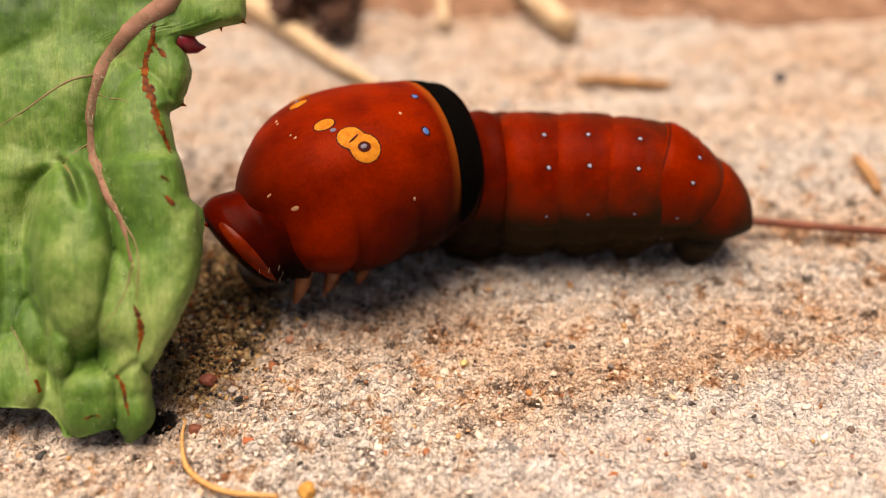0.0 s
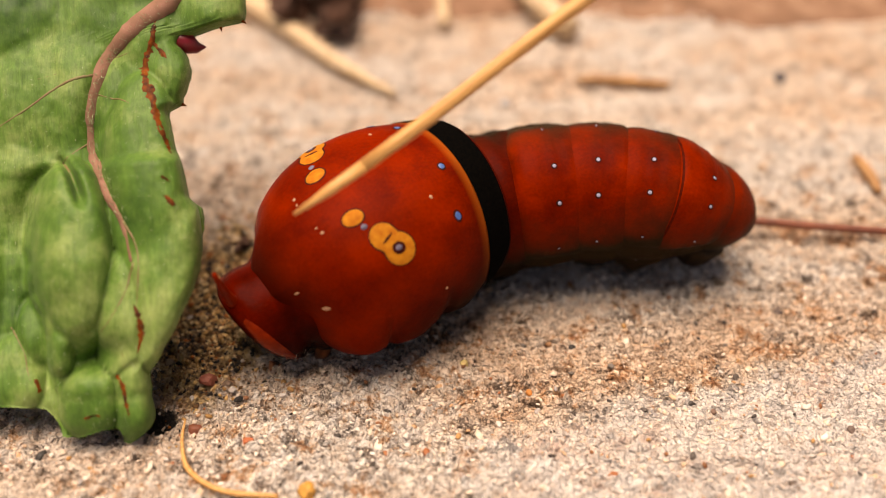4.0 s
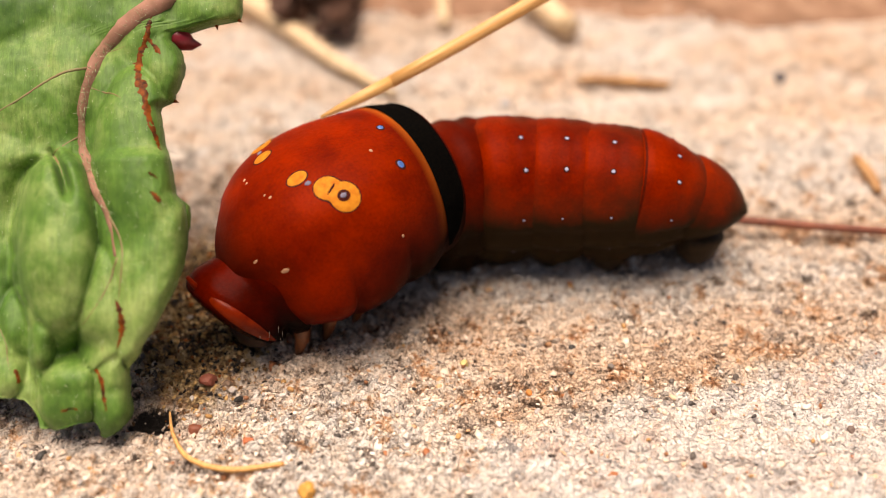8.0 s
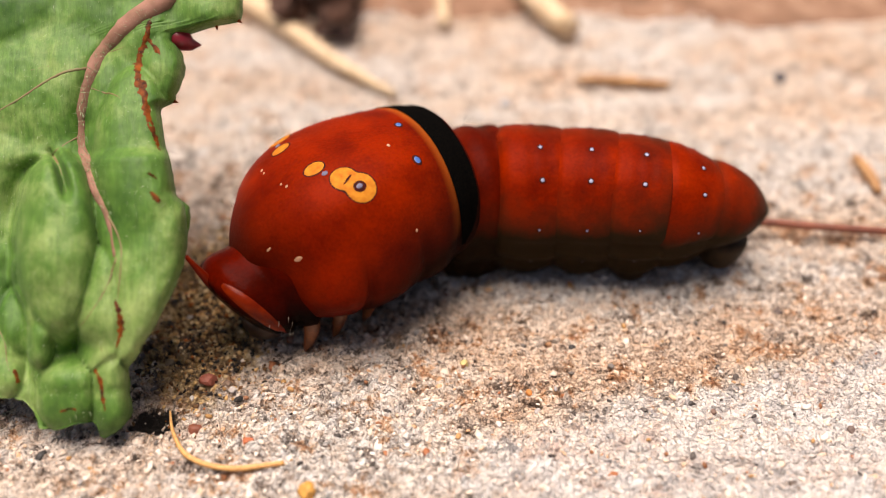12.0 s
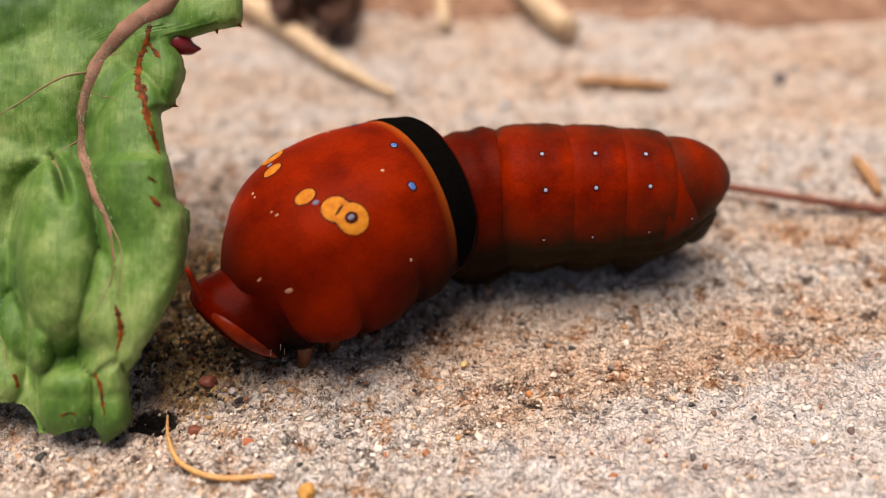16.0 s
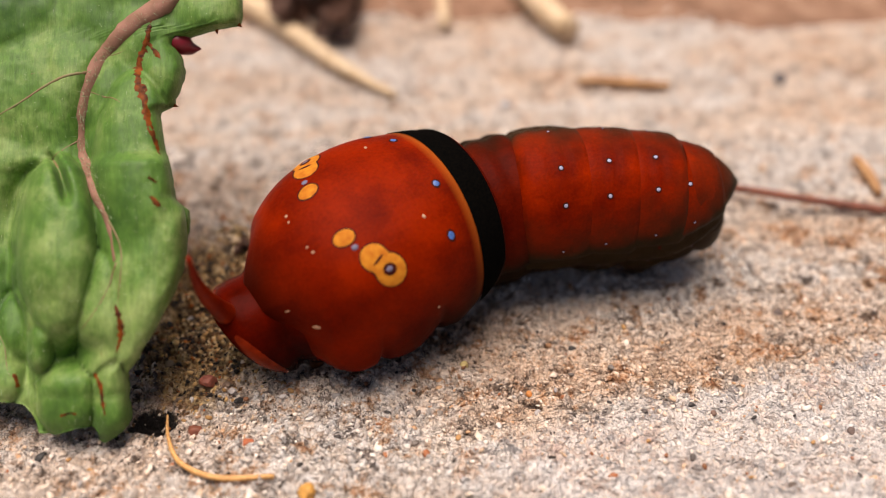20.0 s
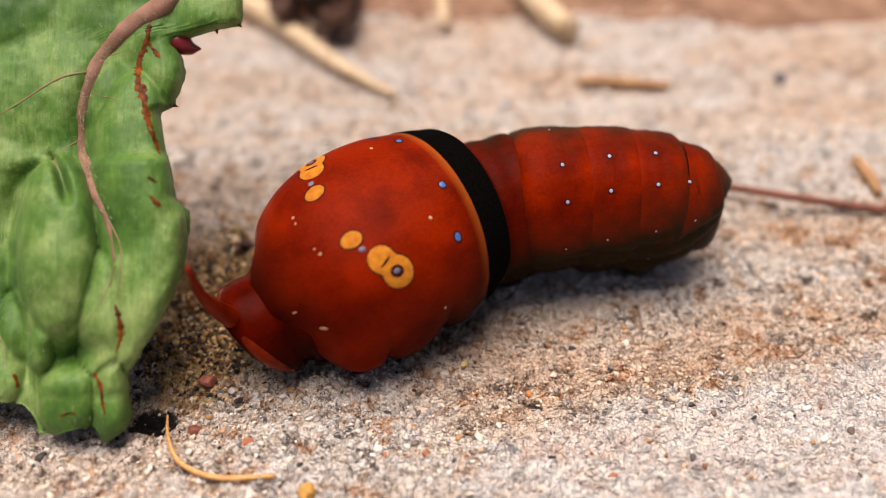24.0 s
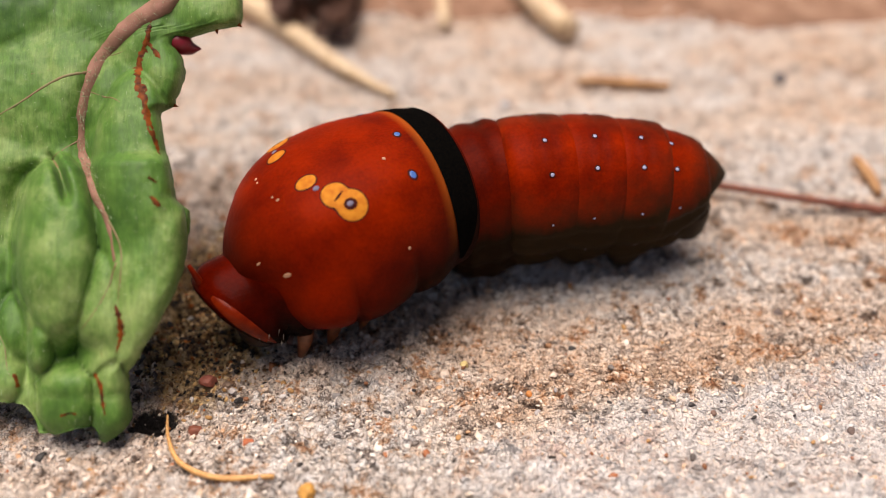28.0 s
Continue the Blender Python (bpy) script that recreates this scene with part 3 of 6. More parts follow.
def build_thorax(cat):
    xs = np.concatenate([np.linspace(-6.95, -5.2, 9), np.linspace(-4.9, 7.3, 76)])
    sides = 96
    rings = []
    for x in xs:
        ring = []
        for s in range(sides):
            p = thorax_point(float(x), 2 * math.pi * s / sides - math.pi)
            if x < -5.3:
                p = Vector((p.x, p.y * 0.985, p.z * 0.985))
            ring.append(p)
        rings.append(ring)
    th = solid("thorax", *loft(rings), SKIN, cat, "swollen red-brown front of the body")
    on = thorax_point
    # black band
    for name, mat, x0, x1, lift, span, lab in (("black_band", VELVET, -4.85, -6.75, 0.14, 1.75, "velvet black band"),):
        rr = []
        for i in range(9):
            f = i / 8
            row = []
            for s in range(61):
                q = (s / 30 - 1)
                taper = 1 - 0.75 * max(0, (abs(q) - 0.62) / 0.38) ** 1.6
                x = (x0 + x1) / 2 + (x1 - x0) * (f - 0.5) * taper
                row.append(on(x, q * span, lift * math.sin(math.pi * min(max(f, 0.06), 0.94)) ** 0.5))
            rr.append(row)
        v, f = loft(rr, closed=False)
        solid(name, v, [q[::-1] for q in f], mat, th, lab)
    # false eyes, mirrored
    for sg in (1, -1):
        eye_r, spot_r = thorax_radius(1.2), thorax_radius(2.46)
        def tilt(ax, s, r, turn=0.0, sg=sg):
            return oval(ax, s, r * sg, turn)
        big = decal("eyespot", YELLOW, th, (1.36, 0.66 * sg), pear(0.86, 0.76, eye_r * sg), on, 0.05, "yellow pear-shaped false eye with a dark pupil", 5)
        decal("outline", OUTLINE, big, (1.36, 0.66 * sg), pear(0.92, 0.82, eye_r * sg), on, 0.028, "", 5)
        pupil = decal("pupil", OUTLINE, big, (1.20, 0.715 * sg), tilt(0.46, 0.40, eye_r), on, 0.072)
        decal("glint", LILAC, pupil, (1.22, 0.712 * sg), tilt(0.25, 0.17, eye_r), on, 0.09)
        decal("slash", OUTLINE, big, (1.55, 0.612 * sg), tilt(0.50, 0.085, eye_r, 0.45), on, 0.07)
        spot = decal("front_spot", YELLOW, th, (2.46, 0.314 * sg), tilt(0.60, 0.48, spot_r), on, 0.05, "plain yellow spot")
        decal("outline", OUTLINE, spot, (2.46, 0.314 * sg), tilt(0.66, 0.54, spot_r), on, 0.03)
        decal("lilac_dot", LILAC, th, (2.25, 0.435 * sg), tilt(0.18, 0.15, spot_r), on, 0.05)
        for x, p, r in ((-2.88, 0.696, 0.25), (-3.69, 0.239 if sg > 0 else 0.44, 0.21)):
            dot = decal("blue_dot", BLUE, th, (x, p * sg), tilt(r, r, 6.0), on, 0.05, "blue dot with a dark ring")
            decal("outline", OUTLINE, dot, (x, p * sg), tilt(r * 1.3, r * 1.3, 6.0), on, 0.03)
        for x, p, r in ((5.36, 1.073, 0.16), (-1.9, 0.46, 0.10), (4.1, 0.27, 0.09), (4.2, 0.19, 0.07), (-1.0, 1.25, 0.09), (6.3, 0.75, 0.10)):
            decal("pale_speck", CREAM, th, (x, p * sg), tilt(r, r, 5.5), on, 0.05)
    # true legs
    for i, x in enumerate((4.6, 2.6, 0.4)):
        for sg in (1, -1):
            path = bend([(x, 2.0 * sg, -2.6), (x + 0.2, 2.4 * sg, -3.6), (x + 0.5, 2.2 * sg, -4.6), (x + 0.8, 2.0 * sg, -5.3)], 9)
            leg = solid("leg", *tube(path, [0.62, 0.6, 0.55, 0.48, 0.42, 0.35, 0.28, 0.18, 0.06], 10), CLAW, th, "short jointed amber leg")
    # collar: a short wrinkled hood round the head, its mouth facing down and forward
    def hood(f, q, lift=0.0):
        g = min(f, 1.0)
        roll = max(0.0, f - 1.0) / 0.35
        a = radians(33) * g
        c = Vector((4.6 + 3.1 * g, 0, -0.6 - 0.8 * g)) + Vector((0.85, 0, -0.53)) * (0.75 * math.sin(roll * math.pi / 2))
        w = -0.34 * math.exp(-((g - 0.52) / 0.14) ** 2) + 0.16 * math.exp(-((g - 0.86) / 0.12) ** 2) + 0.05 * math.sin(5 * q + 3 * g) * g
        k = math.cos(min(roll, 0.97) * math.pi / 2)
        ry, rz = (4.0 - 1.05 * g + w) * k + lift, (3.8 - 0.75 * g + w) * k + lift
        return c + Vector((rz * math.cos(q) * math.sin(a), ry * math.sin(q), rz * math.cos(q) * math.cos(a)))

    col = solid("collar", *loft([[hood(1.35 * i / 34, 2 * math.pi * s / 48 - math.pi) for s in range(48)] for i in range(35)]), COLLAR, th, "dark red wrinkled hood over the head")
    for sg in (1, -1):
        lip = []
        for i in range(9):
            row = []
            for s in range(29):
                taper = math.sin(math.pi * (s + 0.6) / 29.2)
                row.append(hood(0.96 + 0.22 * (i / 8 - 0.5) * taper ** 0.6, sg * (0.45 + 1.75 * s / 28), 0.20 * math.sin(math.pi * i / 8) * taper))
            lip.append(row)
        v, f = loft(lip, closed=False)
        solid("lip", v, f if sg < 0 else [q[::-1] for q in f], RIM, col, "glossy orange lip of the hood")
    bm = bmesh.new()
    bmesh.ops.create_uvsphere(bm, u_segments=24, v_segments=16, radius=1)
    for v in bm.verts:
        v.co = Vector((6.5 + 1.4 * v.co.x, 1.9 * v.co.y, -3.3 + 1.2 * v.co.z + 0.3 * abs(v.co.y)))
    part("head", bm, HEAD, th, "small dark head tucked under the collar")
    rng = np.random.default_rng(3)
    for i in range(9):
        p = hood(rng.uniform(0.6, 1.1), rng.uniform(1.5, 2.6))
        solid("bristle", *tube([p, p + Vector((0.16, 0.14, -0.26))], [0.012, 0.006], 5), HAIR, col)
    horn = solid("scent_horn", *tube(bend([(0, 0, 0), (2.2, 0.1, -0.25), (4.4, 0.05, -0.2), (6.6, -0.1, 0.3)], 14),
                                     [0.66 - 0.042 * i for i in range(14)], 14), HORN, th, "soft orange-red scent horn")
    return th, horn


def ring_point(radius, u, phi, half, pleats=0, lift=0.0):
    """Surface of one ring of the abdomen; u from -1 (rear) to 1 (front). The last ring narrows to the rear."""
    if radius > 4.3:
        taper = 1.0
    elif radius > 4:
        taper = 1 - 0.04 * (1 - u)
    else:
        taper = 1 - 0.37 * (max(0.0, 0.75 - u) / 1.75) ** 1.3
    nip = 0.25 if radius > 4.52 else 0.46 if radius > 4 else 0.1   # pinched in at both ends
    r = radius * (1 - 0.03 * u * u) * taper - nip * (max(0, abs(u) - 0.62) / 0.38) ** 1.8 + lift
    if pleats:
        r += (0.07 if pleats < 4 else 0.022) * math.cos(u * math.pi * pleats)
    q = abs(phi)
    r += (1.1 if radius > 4 else 0.9) * math.exp(-((q - 2.25) / 0.33) ** 2) * (1 - u * u * 0.7)
    r += 0.14 * math.exp(-((q - 1.60) / 0.15) ** 2) * (1 - u * u)
    r -= 0.24 * math.exp(-((q - 1.34) / 0.10) ** 2) * (1 - 0.6 * u * u) + 0.20 * math.exp(-((q - 1.80) / 0.08) ** 2)
    return Vector((u * half + (0.2 if radius < 4 else 0), r * math.sin(phi), r * math.cos(phi)))


def build_ring(cat, name, radius, length, dots, leg, label, pleats=0, crease=False):
    half = length / 2 + 0.62
    sides, n = 56, 19
    rings = [[ring_point(radius, -1 + 2 * i / (n - 1), 2 * math.pi * s / sides - math.pi, half, pleats) for s in range(sides)] for i in range(n)]
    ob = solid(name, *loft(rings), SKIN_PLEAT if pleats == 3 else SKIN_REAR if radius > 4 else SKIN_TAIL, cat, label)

    def on(x, phi, lift):
        return ring_point(radius, x / half, phi, half, pleats, lift)

    # dark strip over the shallow groove, painted in place of its shade
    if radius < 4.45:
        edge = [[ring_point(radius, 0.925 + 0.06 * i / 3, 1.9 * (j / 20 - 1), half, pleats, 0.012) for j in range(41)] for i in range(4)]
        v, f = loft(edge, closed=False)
        solid("front_fold", v, f, FOLD_SHADE, ob, "dark strip painted as the shade in the ring's front fold")
    if crease:
        strip = [[ring_point(radius, -0.985 + 0.05 * i / 4, 0.75 * (j / 12 - 1), half, pleats, 0.03) for j in range(25)] for i in range(5)]
        v, f = loft(strip, closed=False)
        solid("dark_crease", v, f, VELVET, ob, "black membrane in the fold behind the ring")
    for sg in (1, -1):
        for p, r in dots:
            d = decal("pale_dot", PALE, ob, (0, p * sg), oval(r, r, radius * sg), on, 0.05, "pale blue dot with a dark ring")
            decal("outline", OUTLINE, d, (0, p * sg), oval(r * 1.45, r * 1.45, radius * sg), on, 0.03)
        if leg:
            path = bend([(0, 2.6 * sg, -2.4), (0.05, 3.1 * sg, -3.4), (0, 3.1 * sg, -4.3), (0, 3.0 * sg, -4.7)], 7)
            pl = solid("proleg", *tube(path, [1.3, 1.4, 1.35, 1.2, 1.1, 1.05, 0.8], 16), PROLEG, ob, "stubby olive-brown proleg")
            for i in range(5):
                q = -0.6 + 0.3 * i
                p = Vector((math.sin(q) * 0.9, (2.75 + 0.75 * math.cos(q)) * sg, -4.0))
                solid("hook", *tube([p, p + Vector((0, 0.10 * sg, -0.22)), p + Vector((0, -0.02 * sg, -0.34))], [0.06, 0.05, 0.02], 5), CREAM, pl)
    return ob


def build_tail(cat):
    rings = []
    for i in range(31):
        f = (i - 10) / 20
        x = 2.3 - 4.1 * f if f > 0 else 2.3 - 5.4 * f
        r = 2.86 * (1 - 0.30 * f - 0.62 * f ** 2.5) if f > 0 else 2.86 - 6.0 * f * f
        f = max(f, 0.0)
        ring = []
        for s in range(48):
            q = 2 * math.pi * s / 48 - math.pi
            under = 3.1 * (1 - 0.10 * f - 0.80 * f ** 4)   # blunt and heavy below
            z = (r * 0.94 if math.cos(q) > 0 else under) * math.cos(q)
            ring.append(Vector((x, r * math.sin(q) * (1 + 0.05 * math.sin(3 * q) ** 2), z + 0.35 * f)))
        rings.append(ring)
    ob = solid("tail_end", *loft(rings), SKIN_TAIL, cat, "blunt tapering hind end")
    for sg in (1, -1):
        path = bend([(0.5, 1.4 * sg, -1.2), (0.35, 1.9 * sg, -2.0), (0.2, 2.4 * sg, -2.7), (0.1, 2.7 * sg, -3.2)], 7)
        solid("clasper", *tube(path, [1.6, 1.6, 1.55, 1.45, 1.3, 1.1, 0.7], 16), PROLEG, ob, "broad hind clasper")
    return ob


def build_caterpillar():
    cat = empty("caterpillar", pose(0, 0, 0), "red-brown caterpillar with yellow false eyes and black band on concrete", "caterpillar")
    th, horn = build_thorax(cat)
    rest = [build_ring(cat, "pleated_ring", 4.55, 3.9, (), False, "finely pleated ring behind the black band", 3)]
    for radius, length, p, leg in ((4.5, 3.7, 0.255, True), (4.4, 3.4, 0.250, True), (4.28, 3.1, 0.255, True), (3.98, 3.4, 0.260, False)):
        rest.append(build_ring(cat, "body_segment", radius, length, ((p, 0.14), (0.97, 0.085), (1.66, 0.07)), leg, "dull red body ring with pale dots", 5, radius == 4.28))
    rest.append(build_tail(cat))
    for top, size in ((th, 1.03), (rest[0], 1.013)):   # the swollen front is a little larger than drawn above
        for ob in [top, *top.children_recursive]:
            ob.data.transform(Matrix.Scale(size, 4))
    return cat, th, horn, rest


# ---- leaf ----
def mm_map(px, py):
    """Design grid of the leaf (30 units to the millimetre) to millimetres from its tip."""
    return (px - 205) / 30.0, (775 - py) / 30.0


EDGE = [(-180, 440), (0, 440), (40, 437), (47, 432), (52, 398), (66, 334), (80, 318), (105, 329), (130, 334), (150, 329), (180, 316), (193, 314), (206, 287), (215, 284),
        (260, 291), (300, 297), (330, 303), (365, 308), (386, 333), (400, 335), (440, 332), (480, 322), (520, 307), (550, 291), (590, 268), (620, 250), (655, 229),
        (700, 231), (735, 238), (760, 228), (780, 212)]
FOOT = [(0, 690), (0.43, 692), (0.57, 703), (0.60, 718), (0.634, 752), (0.70, 757), (0.78, 744), (0.86, 747), (0.91, 772), (0.938, 775), (1.0, 742)]
DOMES = [(108, 440, 72, 175, 1.35), (242, 330, 82, 210, 1.25), (258, 500, 78, 260, 1.15), (45, 575, 42, 75, 0.8), (10, 640, 55, 80, 0.7), (80, 600, 36, 55, 0.8),
         (118, 575, 45, 60, 0.75), (190, 560, 60, 130, 0.95), (130, 700, 60, 70, 0.9), (205, 700, 45, 90, 1.0), (245, 650, 40, 80, 0.8), (10, 300, 100, 140, 0.45),
         (70, 150, 240, 190, 0.55), (290, 140, 80, 130, 0.55), (390, 20, 150, 90, 0.5), (-70, 480, 100, 260, 0.6), (240, 60, 110, 110, 0.45), (-20, 0, 220, 220, 0.5)]
LOBE = [(98, 281), (61, 305), (42, 340), (36, 385), (31, 425), (37, 455), (32, 480), (36, 512), (55, 546), (63, 580), (61, 620), (75, 690)]
MIDRIB = [(345, -110), (318, -30), (298, 5), (228, 55), (180, 105), (158, 160), (148, 215), (152, 275), (172, 345), (196, 400), (208, 470)]


LEAN = (0.38, -0.18)   # the folds of the leaf lean over this way as they rise


def leaf_depth(px, py):
    """Relief of the leaf: quilted domes between the veins, rolled right edge."""
    w, first, second = 0.0, 0.6, 0.0
    for cx, cy, rx, ry, amp in DOMES:
        d = 1 - ((px - cx) / rx) ** 2 - ((py - cy) / ry) ** 2
        if d > 0:
            h = 2.0 * amp * d ** (0.5 if amp > 0.6 else 1.5)
            w += h ** 10
            second = max(second, min(h, first))
            first = max(first, h)
    w = (w + 0.6 ** 10) ** (1 / 10)
    # soft creases where two domes meet
    w -= 0.20 * math.exp(-((first - second) / 0.26) ** 2)
    rib = px - np.interp(py, [p[1] for p in MIDRIB], [p[0] for p in MIDRIB])
    w -= 0.6 * math.exp(-abs(rib / 20) ** 1.5) * min(1, max(0, (py - 20) / 60)) * min(1, max(0, (470 - py) / 60))
    # the long lobe overlaps what lies beside it
    side = px - np.interp(py, [p[1] for p in LOBE], [p[0] for p in LOBE])
    fade = min(1, max(0, (py - 283) / 20)) * min(1, max(0, (690 - py) / 60))
    w += fade * (0.9 * (1 - math.exp(-side / 9)) if side > 0 else -1.2 * (1 - math.exp(side / 6)) * math.exp(side / 30))
    crease = px - np.interp(py, [281, 305, 330, 354], [98, 110, 118, 124])
    w -= 1.3 * math.exp(-(crease / 9) ** 2) * min(1, max(0, (py - 270) / 15)) * min(1, max(0, (375 - py) / 30))
    w -= 1.3 * math.exp(-((px - 138) / 50) ** 2 - ((py - 618) / 26) ** 2)
    edge = np.interp(py, [p[0] for p in EDGE], [p[1] for p in EDGE]) - px
    w -= 1.1 * math.exp(-max(edge, 0) / 14.0)
    foot = max(0.0, (py - 640) / 130)
    w -= 0.5 * foot ** 2
    x, y = np.array(px / 22.0), np.array(py / 30.0)
    w += 0.18 * float(value_noise(x * 0.55, y * 0.45, 21)) + 0.06 * float(value_noise(x * 1.3, y * 0.9, 23)) + 0.03 * float(value_noise(x * 3, y * 3, 22))
    return w


def leaf_point(px, py, lift=0.0):
    x, y = mm_map(px, py)
    w = leaf_depth(px, py) + lift
    return Vector((x + LEAN[0] * (w - 0.25), y + LEAN[1] * (w - 0.6), w))


def build_leaf():
    leaf = empty("leaf", pose(0, 0, 0), "crumpled felted green leaf with purple midrib and brown scars", "leaf")
    rows, cols, left, top = 180, 140, -170, -180
    ey, ex = [p[0] for p in EDGE], [p[1] for p in EDGE]
    fs, fy = [p[0] for p in FOOT], [p[1] for p in FOOT]
    grid = []
    for i in range(rows):
        row = []
        for j in range(cols):
            s = 1 - (1 - j / (cols - 1)) ** 1.5
            y = top + (i / (rows - 1)) * (np.interp((s * (238 - left) + left + 180) / 418, fs, fy) - top)
            x = left + s * (np.interp(y, ey, ex) - left)
            x += 2.0 * s ** 12 * float(value_noise(np.array(y / 9.0), np.array(3.3), 30))
            row.append(leaf_point(x, y))
        grid.append(row)
    front, n = [p for r in grid for p in r], rows * cols
    verts = front + [p - Vector((0, 0, 0.22)) for p in front]
    faces = []
    for i in range(rows - 1):
        for j in range(cols - 1):
            q = (i * cols + j, (i + 1) * cols + j, (i + 1) * cols + j + 1, i * cols + j + 1)
            faces += [q, tuple(n + k for k in q[::-1])]
    loop = [j for j in range(cols)] + [i * cols + cols - 1 for i in range(1, rows)] + [(rows - 1) * cols + j for j in range(cols - 2, -1, -1)] + \
           [i * cols for i in range(rows - 2, 0, -1)]
    for a, b in zip(loop, loop[1:] + loop[:1]):
        faces.append((a, a + n, b + n, b))
    solid("blade", verts, faces, LEAF, leaf, "felted green blade")

    def vein(name, pts, r0, r1, mat, label, parent=leaf, n=26, lift=-0.03, power=1.0):
        path = [leaf_point(p.x, p.y, lift) for p in bend([(x, y, 0) for x, y in pts], n)]
        radii = [r0 + (r1 - r0) * (i / (n - 1)) ** power for i in range(n)]
        # a little flattened into the blade
        return solid(name, *tube(path, radii, 9, 0.08, 4), mat, parent, label)

    vein("midrib", MIDRIB, 0.76, 0.2, VEIN, "purple hairy midrib", n=44, lift=-0.26, power=1.3)
    for pts, r in (([(165, 128), (120, 137), (84, 153), (45, 178), (0, 203), (-40, 225)], 0.13), ([(165, 165), (205, 185), (235, 215), (252, 245)], 0.07),
                   ([(98, 281), (110, 305), (118, 330), (124, 354)], 0.11),
                   ([(150, 248), (125, 262), (98, 281)], 0.10), ([(208, 470), (190, 520), (165, 560), (150, 580)], 0.09),
                   ([(60, 130), (120, 118), (172, 120)], 0.06), ([(196, 400), (215, 450), (212, 520), (208, 560)], 0.10),
                   ([(0, 560), (20, 600), (28, 640), (45, 690)], 0.09), ([(185, 100), (225, 92), (262, 70)], 0.06)):
        vein("side_vein", pts, r * 0.9, r * 0.4, SIDE_VEIN, "thin side vein", n=20, lift=-0.05)
    # torn brown scars: ragged flakes that lie on the blade
    rng = np.random.default_rng(12)

    def scar(pts, wide, n, lab):
        rr = []
        for i, p in enumerate(bend([(x, y, 0) for x, y in pts], n)):
            w = 1.05 * wide * (0.35 + 0.65 * math.sin(math.pi * (i + 0.5) / n)) * rng.uniform(0.5, 1.25)
            rr.append([leaf_point(p.x - w, p.y + rng.uniform(-3, 3), -0.02), leaf_point(p.x - w * 0.4, p.y + rng.uniform(-2, 2), 0.005 + rng.uniform(0, 0.045)),
                       leaf_point(p.x + w * 0.4, p.y + rng.uniform(-2, 2), 0.005 + rng.uniform(0, 0.045)), leaf_point(p.x + w, p.y + rng.uniform(-3, 3), -0.02)])
        v, f = loft(rr, closed=False)
        solid("scar", v, f, SCAR, leaf, lab)

    scar([(270, 40), (262, 75), (250, 115), (246, 150), (255, 190), (262, 230), (275, 268), (282, 290)], 11, 60, "long torn brown scar")
    scar([(262, 78), (275, 95), (284, 112)], 7, 10, "short brown scar")
    scar([(205, 540), (212, 565), (215, 590), (208, 620)], 7, 18, "short brown scar")
    scar([(262, 362), (270, 372), (276, 382)], 9, 8, "short brown scar")
    scar([(258, 330), (266, 336), (272, 340)], 6, 6, "short brown scar")
    scar([(40, 650), (44, 662), (46, 674)], 7, 8, "rusty brown patch")
    scar([(172, 655), (182, 672), (186, 700), (190, 722)], 5, 12, "short brown scar")
    scar([(120, 722), (130, 716), (142, 720)], 9, 6, "rusty brown patch")
    # red-tipped tooth of the margin
    a, b = leaf_point(318, 72, -0.3), leaf_point(362, 88, -1.0)
    tip = tube([a + Vector((-0.25, 0.15, -0.2)), a, a * 0.6 + b * 0.4, a * 0.25 + b * 0.75, b + Vector((0.25, 0.05, 0.3))], [0.55, 0.66, 0.62, 0.36, 0.04], 12)
    solid("tooth", *tip, RED_TIP, leaf, "crimson pointed tooth of the margin")
    for x, y, dx, dy in ((314, 193, 0.25, -0.12), (432, 46, 0.22, -0.22), (392, 54, 0.05, -0.3)):
        p = leaf_point(x, y, 0)
        solid("tooth", *tube([p - Vector((dx, dy, 0)), p, p + Vector((dx, dy, 0.05))], [0.16, 0.12, 0.02], 8), SCAR, leaf, "small brown pointed tooth")
    # short pale hairs
    verts, faces = [], []
    for i in range(1100):
        y = rng.uniform(0, 745)
        x = rng.uniform(-40, np.interp(y, ey, ex) - 4)
        if x > 75 and y > 735 or x < 75 and y > 680:
            continue
        p = leaf_point(x, y, -0.02)
        d = Vector((rng.normal(0.05, 0.10), rng.normal(-0.10, 0.10), rng.uniform(0.12, 0.34)))
        side = Vector((0.012, 0.004, 0))
        k = len(verts)
        verts += [p - side, p + side, p + d]
        faces.append((k, k + 1, k + 2))
    for i in range(420):
        j = rng.integers(0, 40)
        m0, m1 = MIDRIB[int(j / 4.4)], MIDRIB[min(int(j / 4.4) + 1, 10)]
        f = rng.random()
        p = leaf_point(m0[0] * (1 - f) + m1[0] * f + rng.uniform(-9, 9), m0[1] * (1 - f) + m1[1] * f, 0.25)
        d = Vector((rng.normal(0, 0.22), rng.normal(0, 0.2), rng.uniform(0.1, 0.35)))
        side = Vector((0.016, 0.008, 0))
        k = len(verts)
        verts += [p - side, p + side, p + d]
        faces.append((k, k + 1, k + 2))
    fz = solid("fuzz", verts, faces, FUZZ, leaf, "short pale hairs")
    fz["kind"] = "stuff"
    # the leaf stalk runs on behind and down to the soil
    p = leaf_point(345, -110, 0.1)
    solid("petiole", *tube(bend([p, p + Vector((1.5, 5, -3)), p + Vector((3, 12, -11)), p + Vector((4, 16, -22))], 16), [0.5 + 0.01 * i for i in range(16)], 12), VEIN, leaf, "purple leaf stalk")
    return leaf


